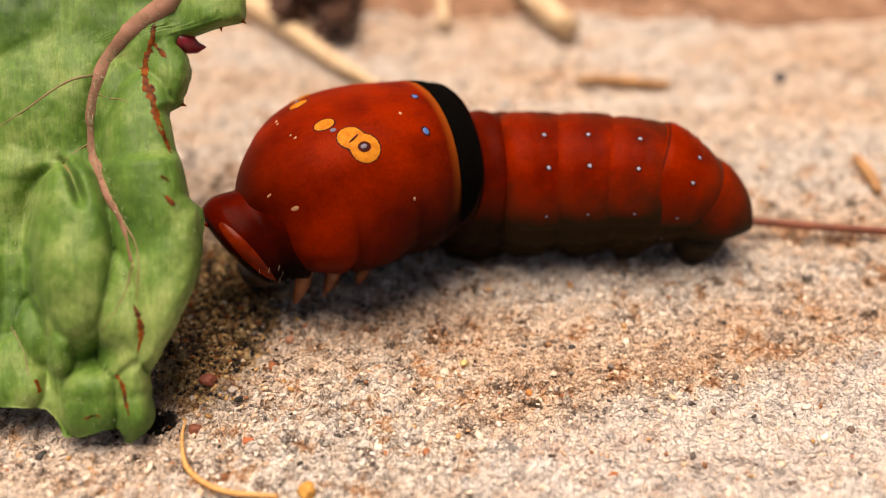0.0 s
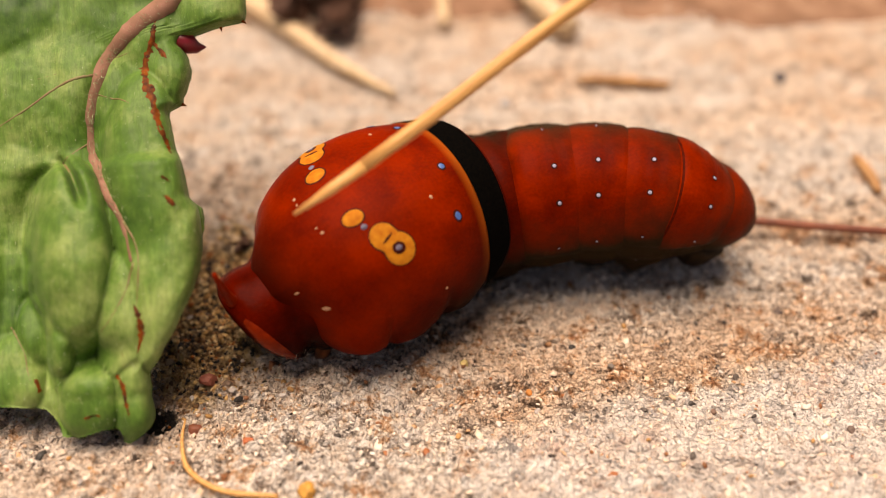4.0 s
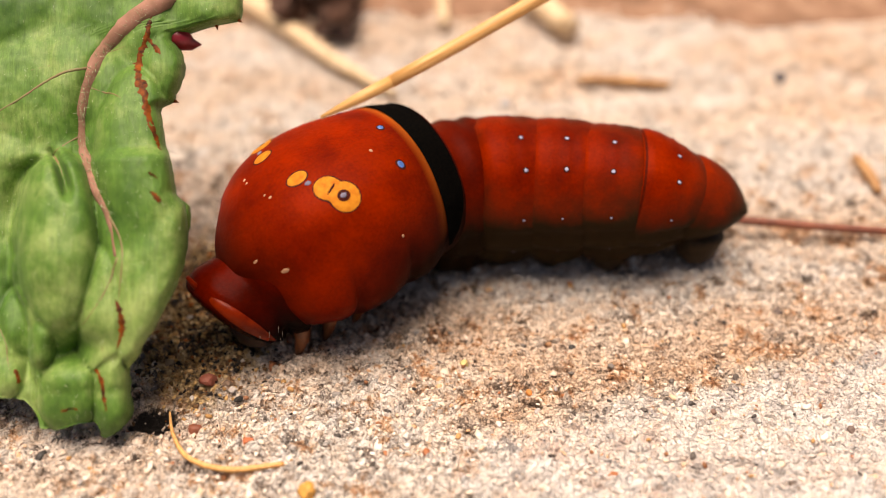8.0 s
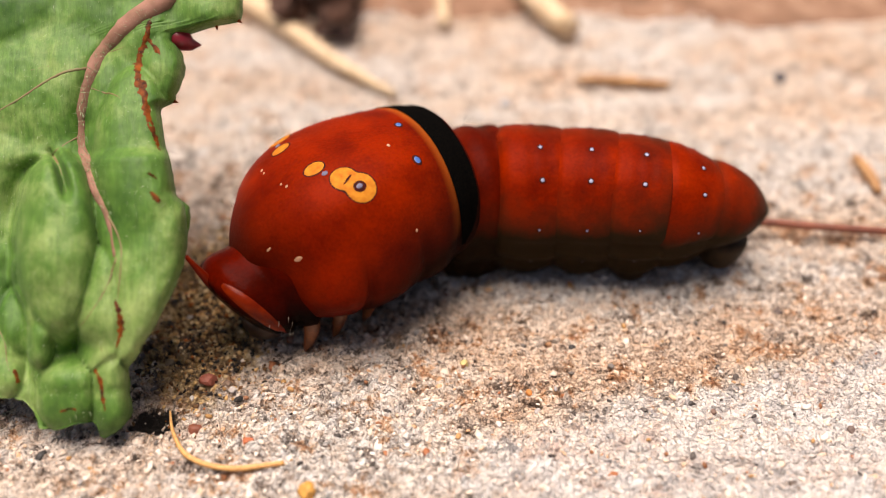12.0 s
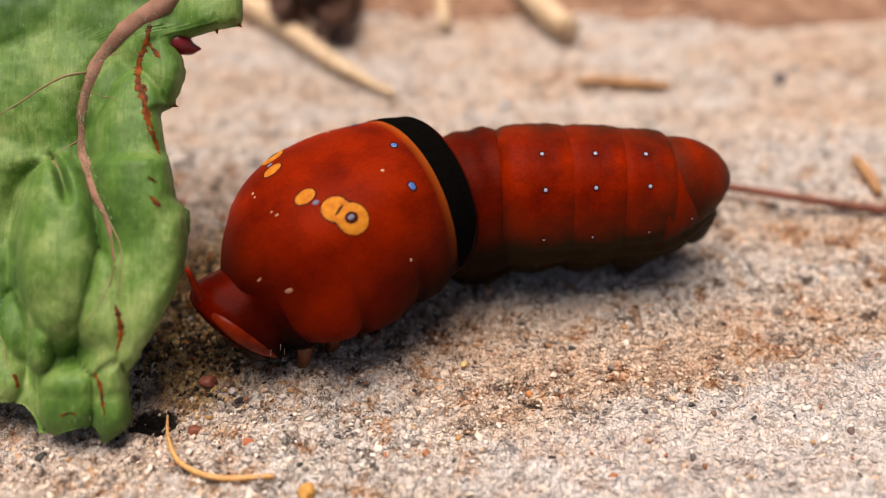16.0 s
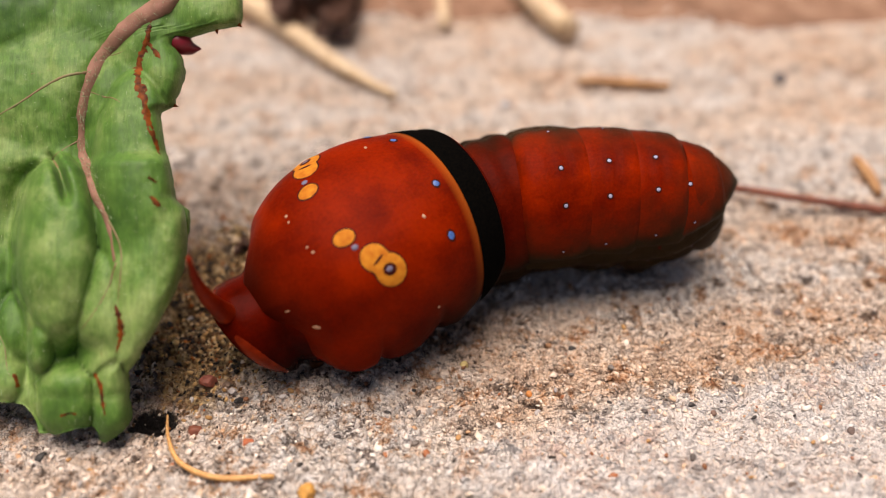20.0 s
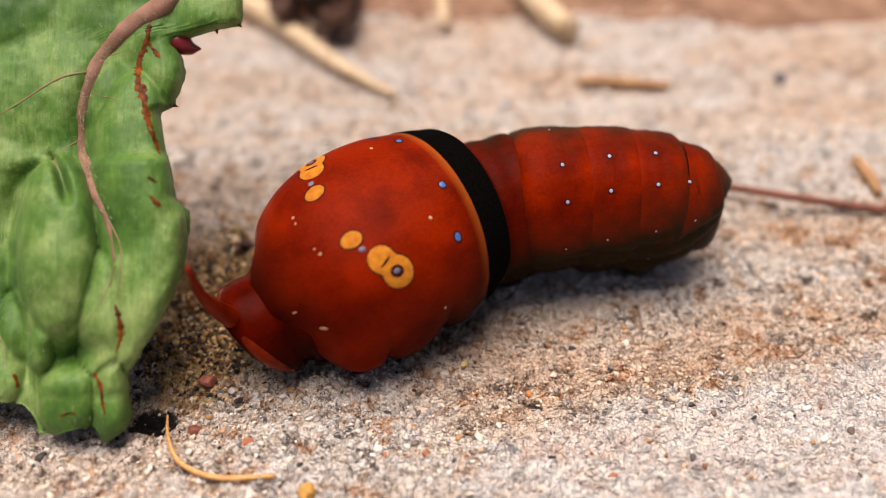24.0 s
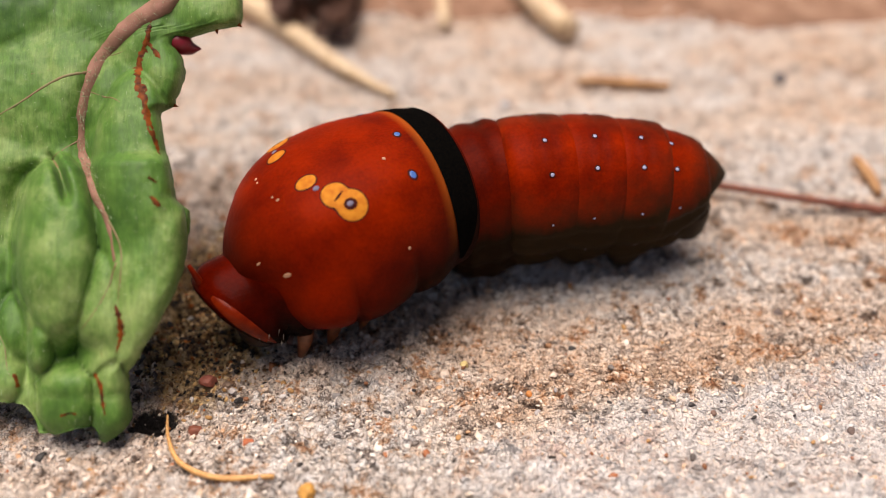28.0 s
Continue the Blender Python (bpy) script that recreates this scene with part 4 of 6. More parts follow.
# ---- straws, sticks and litter ----
def build_straw():
    rng = np.random.default_rng(2)
    pts = [Vector((0.12 * math.sin(i * 0.5), 0.10 * math.cos(i * 0.37), 2.2 * i)) for i in range(40)]
    radii = [0.10, 0.30, 0.36] + [0.38 + 0.004 * i for i in range(37)]
    ob = empty("straw", pose(0, 0, 0), "thin dry golden grass straw that prods the caterpillar", "straw")
    solid("tip", *tube(pts[:3], radii[:3], 12, 0.05, 2), STRAW, ob, "narrowed cut tip")
    solid("shaft", *tube(pts[2:], radii[2:], 12, 0.05, 3), STRAW, ob)
    for i in (13, 27):
        solid("node", *tube([pts[i] - Vector((0, 0, 0.35)), pts[i] - Vector((0, 0, 0.1)), pts[i] + Vector((0, 0, 0.1)), pts[i] + Vector((0, 0, 0.4))],
                            [radii[i] * 0.98, radii[i] * 1.16, radii[i] * 1.16, radii[i] * 0.98], 12, 0.04, i), STRAW, ob, "slightly swollen joint")
    return ob


def build_stalk():
    pts = bend([(0, 0, 0.75), (3, -0.05, 0.62), (8, -0.5, 0.6), (13, -0.8, 0.6), (20, -1.2, 0.6)], 30)
    ob = solid("red_stalk", *tube(pts, [0.31] * 30, 10, 0.06, 5), STALK)
    return tagged(ob, "thin reddish-brown stalk lying behind the caterpillar's tail", "stalk")


def build_fibre():
    pts = bend([(0, 0, 0.5), (0.5, -1.5, 0.35), (1.7, -3.1, 0.3), (4.0, -3.9, 0.35), (7.0, -3.5, 0.3)], 30)
    ob = solid("dry_fibre", *tube(pts, [0.06 + 0.11 * min(1, i / 16) * (1 if i < 26 else 0.8) for i in range(30)], 8, 0.05, 6), STRAW)
    return tagged(ob, "curled pale yellow plant fibre on the concrete", "plant fibre")


def stick(name, ctrl, radii, mat, label, category, seed):
    pts = bend(ctrl, 18)
    rr = [np.interp(i / 17, np.linspace(0, 1, len(radii)), radii) for i in range(18)]
    return tagged(solid(name, *tube(pts, rr, 12, 0.12, seed), mat), label, category)


def build_litter():
    stick("dry_stick", [(-21.4, 44.3, 0.9), (-15.2, 36.9, 0.9), (-9.6, 30.0, 0.7), (-4.1, 24.7, 0.5)], [1.3, 1.0, 0.75, 0.3], STICK, "pale dry stem lying behind the caterpillar", "stick", 3)
    stick("dry_stick", [(5.1, 55.6, 2.4), (7.7, 45.8, 1.9), (9.7, 39.7, 1.4), (11.9, 35.5, 1.2)], [1.6, 1.5, 1.25, 1.15], STICK, "thick pale broken stem end", "stick", 4)
    stick("dry_stick", [(-0.6, 52.6, 1.2), (-0.2, 44.3, 0.8), (0.1, 37.7, 0.5)], [0.9, 0.7, 0.5], STICK, "short pale broken stem", "stick", 5)
    stick("wood_chip", [(11.7, 27.5, 0.3), (14.8, 27.2, 0.4), (19.7, 26.6, 0.3)], [0.25, 0.5, 0.4], BARK, "thin brown wood chip on the concrete", "wood chip", 6)
    stick("wood_chip", [(32.3, 15.6, 0.3), (32.5, 13.0, 0.4), (32.5, 11.0, 0.3)], [0.35, 0.45, 0.3], BARK, "small tan wood chip on the concrete", "wood chip", 7)
    stick("dry_stick", [(-26.8, 51.2, 1.5), (-18.9, 47.2, 2.4), (-13.3, 45.8, 2.0)], [0.8, 0.8, 0.6], STICK, "pale dry stem in the litter", "stick", 8)
    # a clump of dead brown leaves
    rng = np.random.default_rng(9)
    clump = empty("dead_leaf_clump", pose(-12.0 * MM, 36.6 * MM, 0), "dark reddish-brown clump of dead leaves", "leaf litter")
    for i in range(30):
        c = Vector((rng.uniform(-3.6, 3.4), rng.uniform(-1.5, 8), 0.4 + rng.uniform(0, 2.6)))
        m = Euler((rng.uniform(-0.9, 0.9), rng.uniform(-0.9, 0.9), rng.uniform(0, 6.28))).to_matrix()
        size = rng.uniform(1.2, 2.3)
        rr = []
        for a in range(9):
            w = math.sin(math.pi * (a + 0.4) / 9.2) * size * 0.55
            rr.append([c + m @ Vector(((a / 8 - 0.5) * 2 * size, (b / 4 - 0.5) * 2 * w, 0.5 * math.sin(a * 0.9 + i) + 0.35 * math.cos(b * 1.7 + a))) for b in range(5)])
        rr2 = [[p + m @ Vector((0, 0, -0.12)) for p in r] for r in rr]
        v1, f1 = loft(rr, closed=False)
        v2, f2 = loft(rr2, closed=False)
        lowest = min(p.z for p in v1 + v2)
        fix = Vector((0, 0, max(0.0, 0.02 - lowest)))
        solid("dead_leaf", [p + fix for p in v1 + v2], f1 + [tuple(len(v1) + k for k in q[::-1]) for q in f2], DEBRIS, clump)
    husk = empty("dry_husk", pose(-14.0 * MM, 4.9 * MM, 0), "dark brown dry bud husk with pale scales", "plant litter")
    for i in range(9):
        q = rng.uniform(0, 6.28)
        base = Vector((rng.uniform(-0.5, 0.5), rng.uniform(-0.4, 0.4), 0.15))
        end = base + Vector((math.cos(q) * rng.uniform(0.7, 1.5), math.sin(q) * 0.8, rng.uniform(0.1, 0.7)))
        solid("scale", *tube([base, base * 0.5 + end * 0.5 + Vector((0, 0, 0.2)), end], [0.28, 0.24, 0.05], 7, 0.2, i), DEBRIS if i % 3 else STICK, husk)
    # bare soil where the slab ends
    xs, ys = np.arange(-90, 91, 1.5), np.arange(30, 140, 1.5)
    grid = []
    for y in ys:
        row = []
        for x in xs:
            e = 42.2 - 0.10 * min(max(x, -5), 32) + 2.4 * float(value_noise(np.array(x / 11), np.array(0.5), 41))
            up = min(1, max(0, (y - e) / 9))
            row.append(Vector((x, y, -1.2 + 1.3 * min(1, max(0, (y - e + 2) / 2)) + 2.6 * up * up + 0.9 * up * float(value_noise(np.array(x / 5), np.array(y / 5), 42)))))
        grid.append(row)
    v, f = loft(grid, closed=False)
    tagged(solid("soil_bank", v, f, SOIL), "brown bare soil along the end of the slab", "soil", kind="structure")


build_ground()
CATERPILLAR, THORAX, SCENT_HORN, RINGS = build_caterpillar()
PLEATED, SEGMENT_A, SEGMENT_B, SEGMENT_C, SEGMENT_D, TAIL = RINGS
LEAF_THING = build_leaf()
STRAW_THING, STALK_THING, FIBRE_THING = build_straw(), build_stalk(), build_fibre()
build_litter()
build_pebbles()
build_sand()


def motions():
    """All that moves: the body of the caterpillar, ring by ring, the leaf, the straw and two stems."""
    walk(THORAX, [(0, pose(-0.00575, 0.00337, 0.00576, 9.6, -5.0, -150.1)), (0.5, pose(-0.00583, 0.00500, 0.00598, 13.1, -6.2, -148.8)), (1, pose(-0.00585, 0.00380, 0.00579, 9.2, -5.4, -146.9)),
        (1.5, pose(-0.00586, 0.00306, 0.00536, 7.6, -3.1, -145.6)), (2, pose(-0.00593, 0.00274, 0.00510, 6.8, -2.6, -143.5)), (2.5, pose(-0.00506, -0.00006, 0.00499, -5.5, 0.3, -139.1)),
        (3, pose(-0.00467, -0.00050, 0.00485, -10.4, 2.1, -140.6)), (3.5, pose(-0.00459, -0.00065, 0.00485, -8.7, 1.3, -142.6)), (5.5, pose(-0.00443, -0.00189, 0.00444, -11.9, 4.4, -144.1)),
        (6, pose(-0.00494, -0.00130, 0.00456, -5.8, 3.4, -140.6)), (6.5, pose(-0.00543, -0.00132, 0.00453, 0.9, 3.0, -139.6)), (7, pose(-0.00613, -0.00017, 0.00477, 4.0, 3.7, -139.6)),
        (7.5, pose(-0.00684, 0.00018, 0.00478, 8.1, 3.0, -138.5)), (8, pose(-0.00683, 0.00055, 0.00478, 8.7, 2.3, -140.1)), (8.5, pose(-0.00602, 0.00053, 0.00469, 6.3, 1.2, -141.7)),
        (9, pose(-0.00529, -0.00018, 0.00458, 1.5, 1.3, -139.6)), (9.5, pose(-0.00582, 0.00061, 0.00492, 6.8, -0.1, -141.3)), (10, pose(-0.00624, 0.00089, 0.00500, 7.5, 0.8, -143.6)),
        (10.5, pose(-0.00705, 0.00154, 0.00498, 12.3, 1.0, -145.7)), (11, pose(-0.00765, 0.00209, 0.00522, 15.6, 1.1, -145.4)), (11.5, pose(-0.00684, 0.00166, 0.00496, 16.3, -0.5, -146.2)),
        (12, pose(-0.00599, 0.00088, 0.00477, 10.4, -0.8, -141.9)), (12.5, pose(-0.00620, 0.00144, 0.00461, 9.2, 2.1, -142.1)), (14.5, pose(-0.00628, 0.00012, 0.00504, 9.3, 4.5, -144.4)),
        (15, pose(-0.00615, -0.00039, 0.00502, 5.9, 4.6, -145.5)), (15.5, pose(-0.00600, -0.00085, 0.00485, 4.1, 4.3, -145.7)), (16, pose(-0.00614, -0.00086, 0.00485, 6.1, 3.1, -143.6)),
        (16.5, pose(-0.00607, -0.00107, 0.00495, 4.9, 2.5, -142.9)), (17, pose(-0.00589, -0.00142, 0.00512, 0.7, 2.1, -143.2)), (17.5, pose(-0.00557, -0.00124, 0.00489, 0.0, 3.1, -145.3)),
        (18, pose(-0.00549, -0.00104, 0.00483, -0.9, 3.9, -145.8)), (18.5, pose(-0.00527, -0.00129, 0.00475, -2.1, 3.8, -146.1)), (19, pose(-0.00522, -0.00143, 0.00479, -6.0, 3.9, -145.2)),
        (19.5, pose(-0.00502, -0.00161, 0.00466, -9.5, 3.7, -145.2)), (20, pose(-0.00481, -0.00171, 0.00456, -12.0, 3.8, -145.4)), (20.5, pose(-0.00463, -0.00172, 0.00444, -14.1, 3.8, -145.7)),
        (21, pose(-0.00447, -0.00183, 0.00440, -16.2, 3.8, -145.7)), (21.5, pose(-0.00431, -0.00173, 0.00424, -18.1, 4.3, -146.1)), (23.5, pose(-0.00433, -0.00155, 0.00430, -15.9, 4.4, -145.4)),
        (24, pose(-0.00450, -0.00157, 0.00445, -13.0, 4.0, -145.0)), (24.5, pose(-0.00472, -0.00135, 0.00454, -10.4, 3.9, -144.9)), (25, pose(-0.00499, -0.00117, 0.00471, -7.5, 3.5, -144.8)),
        (25.5, pose(-0.00513, -0.00079, 0.00472, -3.5, 4.1, -145.9)), (26, pose(-0.00527, -0.00058, 0.00481, -0.7, 4.2, -146.3)), (26.5, pose(-0.00547, -0.00050, 0.00491, 2.8, 3.7, -146.3)),
        (27, pose(-0.00571, -0.00052, 0.00507, 5.8, 2.9, -146.1)), (27.5, pose(-0.00578, -0.00057, 0.00513, 7.0, 2.7, -146.1)), (28, pose(-0.00599, -0.00024, 0.00523, 7.0, 2.9, -146.1))])
    walk(PLEATED, [(0, pose(0.00237, 0.00656, 0.00468, -27.1, -11.2, -163.3)), (0.5, pose(0.00218, 0.00824, 0.00470, -25.4, -13.0, -163.8)), (1, pose(0.00198, 0.00744, 0.00466, -28.8, -11.3, -159.1)),
        (1.5, pose(0.00187, 0.00696, 0.00457, -30.1, -9.6, -156.5)), (2, pose(0.00166, 0.00693, 0.00443, -30.8, -8.0, -155.2)), (2.5, pose(0.00209, 0.00488, 0.00493, -41.2, -0.3, -151.2)),
        (3, pose(0.00260, 0.00433, 0.00521, -46.0, 5.2, -152.8)), (3.5, pose(0.00292, 0.00387, 0.00509, -43.6, 4.6, -156.2)), (5.5, pose(0.00315, 0.00236, 0.00493, -41.6, -0.1, -161.1)),
        (6, pose(0.00244, 0.00320, 0.00487, -36.2, -1.5, -162.4)), (6.5, pose(0.00188, 0.00331, 0.00485, -30.8, 0.7, -159.0)), (7, pose(0.00123, 0.00455, 0.00514, -29.2, -0.9, -155.4)),
        (7.5, pose(0.00047, 0.00502, 0.00500, -25.8, -2.6, -153.5)), (8, pose(0.00066, 0.00521, 0.00484, -25.6, -4.6, -154.7)), (8.5, pose(0.00151, 0.00498, 0.00461, -28.4, -5.0, -155.4)),
        (9, pose(0.00190, 0.00464, 0.00455, -33.1, -3.4, -151.4)), (9.5, pose(0.00166, 0.00515, 0.00471, -28.9, -3.4, -153.4)), (10, pose(0.00148, 0.00514, 0.00484, -27.3, -5.6, -155.7)),
        (10.5, pose(0.00106, 0.00538, 0.00491, -22.7, -3.7, -161.4)), (11, pose(0.00063, 0.00589, 0.00510, -19.8, -5.3, -163.5)), (11.5, pose(0.00150, 0.00533, 0.00468, -20.2, -4.0, -164.2)),
        (12, pose(0.00181, 0.00512, 0.00441, -25.3, -5.2, -161.9)), (12.5, pose(0.00164, 0.00567, 0.00464, -26.8, -5.1, -162.2)), (14.5, pose(0.00182, 0.00400, 0.00574, -27.6, 5.3, -166.5)),
        (15, pose(0.00200, 0.00340, 0.00574, -29.8, 6.0, -167.2)), (15.5, pose(0.00213, 0.00299, 0.00554, -30.9, 6.4, -166.1)), (16, pose(0.00181, 0.00322, 0.00538, -29.9, 6.2, -164.4)),
        (16.5, pose(0.00182, 0.00313, 0.00536, -30.7, 5.2, -163.0)), (17, pose(0.00200, 0.00284, 0.00545, -33.0, 4.8, -162.1)), (17.5, pose(0.00241, 0.00282, 0.00542, -33.3, 6.3, -161.7)),
        (18, pose(0.00249, 0.00297, 0.00547, -34.5, 7.0, -161.4)), (18.5, pose(0.00269, 0.00275, 0.00543, -35.2, 8.2, -160.1)), (19, pose(0.00267, 0.00273, 0.00547, -38.3, 7.7, -160.2)),
        (19.5, pose(0.00288, 0.00259, 0.00534, -40.2, 8.1, -160.5)), (20, pose(0.00302, 0.00249, 0.00528, -41.8, 8.8, -160.2)), (20.5, pose(0.00322, 0.00245, 0.00517, -42.1, 9.1, -161.1)),
        (21, pose(0.00333, 0.00233, 0.00513, -42.8, 9.3, -161.2)), (21.5, pose(0.00355, 0.00236, 0.00504, -43.0, 8.7, -163.3)), (23.5, pose(0.00344, 0.00260, 0.00511, -40.8, 9.3, -162.4)),
        (24, pose(0.00328, 0.00262, 0.00521, -38.6, 9.4, -161.9)), (24.5, pose(0.00312, 0.00285, 0.00528, -36.7, 9.2, -161.6)), (25, pose(0.00288, 0.00305, 0.00539, -35.2, 9.1, -160.5)),
        (25.5, pose(0.00282, 0.00325, 0.00546, -32.7, 8.7, -160.4)), (26, pose(0.00268, 0.00338, 0.00553, -31.2, 8.2, -160.3)), (26.5, pose(0.00253, 0.00344, 0.00555, -28.9, 8.0, -160.0)),
        (27, pose(0.00232, 0.00344, 0.00562, -26.8, 7.8, -159.4)), (27.5, pose(0.00226, 0.00338, 0.00563, -25.9, 7.1, -159.4)), (28, pose(0.00209, 0.00365, 0.00570, -26.3, 5.0, -161.4))])
    walk(SEGMENT_A, [(0, pose(0.00582, 0.00631, 0.00493, -31.7, -5.7, -170.5)), (0.5, pose(0.00557, 0.00794, 0.00490, -31.9, -5.5, -169.0)), (1, pose(0.00528, 0.00741, 0.00494, -34.1, -4.8, -165.7)),
        (1.5, pose(0.00512, 0.00706, 0.00496, -34.7, -3.1, -163.8)), (2, pose(0.00493, 0.00710, 0.00491, -35.5, -2.2, -163.0)), (2.5, pose(0.00535, 0.00521, 0.00570, -44.5, 0.3, -164.0)),
        (3, pose(0.00590, 0.00461, 0.00614, -50.4, 2.2, -167.1)), (3.5, pose(0.00631, 0.00412, 0.00594, -48.1, 2.7, -168.6)), (5.5, pose(0.00648, 0.00252, 0.00523, -40.9, -3.7, -175.7)),
        (6, pose(0.00586, 0.00337, 0.00522, -37.9, -1.0, -173.6)), (6.5, pose(0.00524, 0.00358, 0.00538, -34.3, 0.6, -171.4)), (7, pose(0.00459, 0.00487, 0.00567, -33.9, -1.9, -166.1)),
        (7.5, pose(0.00387, 0.00526, 0.00548, -30.3, -4.5, -167.5)), (8, pose(0.00415, 0.00531, 0.00523, -29.7, -7.0, -168.9)), (8.5, pose(0.00482, 0.00500, 0.00500, -32.7, -7.6, -169.2)),
        (9, pose(0.00506, 0.00484, 0.00505, -37.2, -6.2, -166.1)), (9.5, pose(0.00496, 0.00535, 0.00518, -34.4, -6.5, -165.7)), (10, pose(0.00484, 0.00524, 0.00517, -31.3, -8.0, -167.0)),
        (10.5, pose(0.00479, 0.00512, 0.00527, -26.7, -8.3, -174.8)), (11, pose(0.00465, 0.00553, 0.00534, -23.7, -9.5, -176.7)), (11.5, pose(0.00553, 0.00502, 0.00510, -25.8, -6.1, -175.1)),
        (12, pose(0.00561, 0.00485, 0.00485, -29.5, -5.1, -175.3)), (12.5, pose(0.00543, 0.00534, 0.00497, -30.3, -7.7, -176.1)), (14.5, pose(0.00572, 0.00356, 0.00619, -34.2, -5.8, -179.7)),
        (15, pose(0.00577, 0.00330, 0.00618, -35.1, -5.0, -178.6)), (15.5, pose(0.00576, 0.00317, 0.00612, -36.0, -3.4, -176.4)), (16, pose(0.00566, 0.00323, 0.00606, -36.6, -1.7, -173.9)),
        (16.5, pose(0.00563, 0.00327, 0.00604, -37.1, -1.1, -171.9)), (17, pose(0.00577, 0.00320, 0.00605, -37.9, -1.3, -170.8)), (17.5, pose(0.00596, 0.00316, 0.00608, -38.8, -1.3, -170.3)),
        (18, pose(0.00609, 0.00317, 0.00612, -40.0, -1.3, -170.0)), (18.5, pose(0.00618, 0.00313, 0.00614, -41.4, -1.3, -169.5)), (19, pose(0.00628, 0.00306, 0.00612, -43.0, -1.4, -169.2)),
        (19.5, pose(0.00641, 0.00297, 0.00608, -44.4, -1.3, -169.1)), (20, pose(0.00656, 0.00285, 0.00602, -45.4, -0.9, -169.4)), (20.5, pose(0.00670, 0.00274, 0.00596, -45.7, -0.5, -170.0)),
        (21, pose(0.00683, 0.00263, 0.00591, -45.7, -0.2, -170.8)), (21.5, pose(0.00695, 0.00256, 0.00586, -45.6, 0.0, -171.8)), (23.5, pose(0.00679, 0.00287, 0.00592, -43.7, -0.7, -170.0)),
        (24, pose(0.00672, 0.00297, 0.00598, -43.0, -0.7, -169.8)), (24.5, pose(0.00660, 0.00315, 0.00605, -42.1, -0.8, -169.4)), (25, pose(0.00644, 0.00338, 0.00613, -41.1, -0.9, -168.9)),
        (25.5, pose(0.00629, 0.00358, 0.00619, -39.7, -1.0, -168.5)), (26, pose(0.00613, 0.00372, 0.00624, -38.1, -1.1, -168.1)), (26.5, pose(0.00598, 0.00381, 0.00627, -36.4, -1.2, -167.5)),
        (27, pose(0.00584, 0.00386, 0.00628, -34.8, -1.5, -167.0)), (27.5, pose(0.00575, 0.00389, 0.00628, -33.7, -1.9, -166.8)), (28, pose(0.00569, 0.00396, 0.00627, -33.2, -2.4, -166.7))])
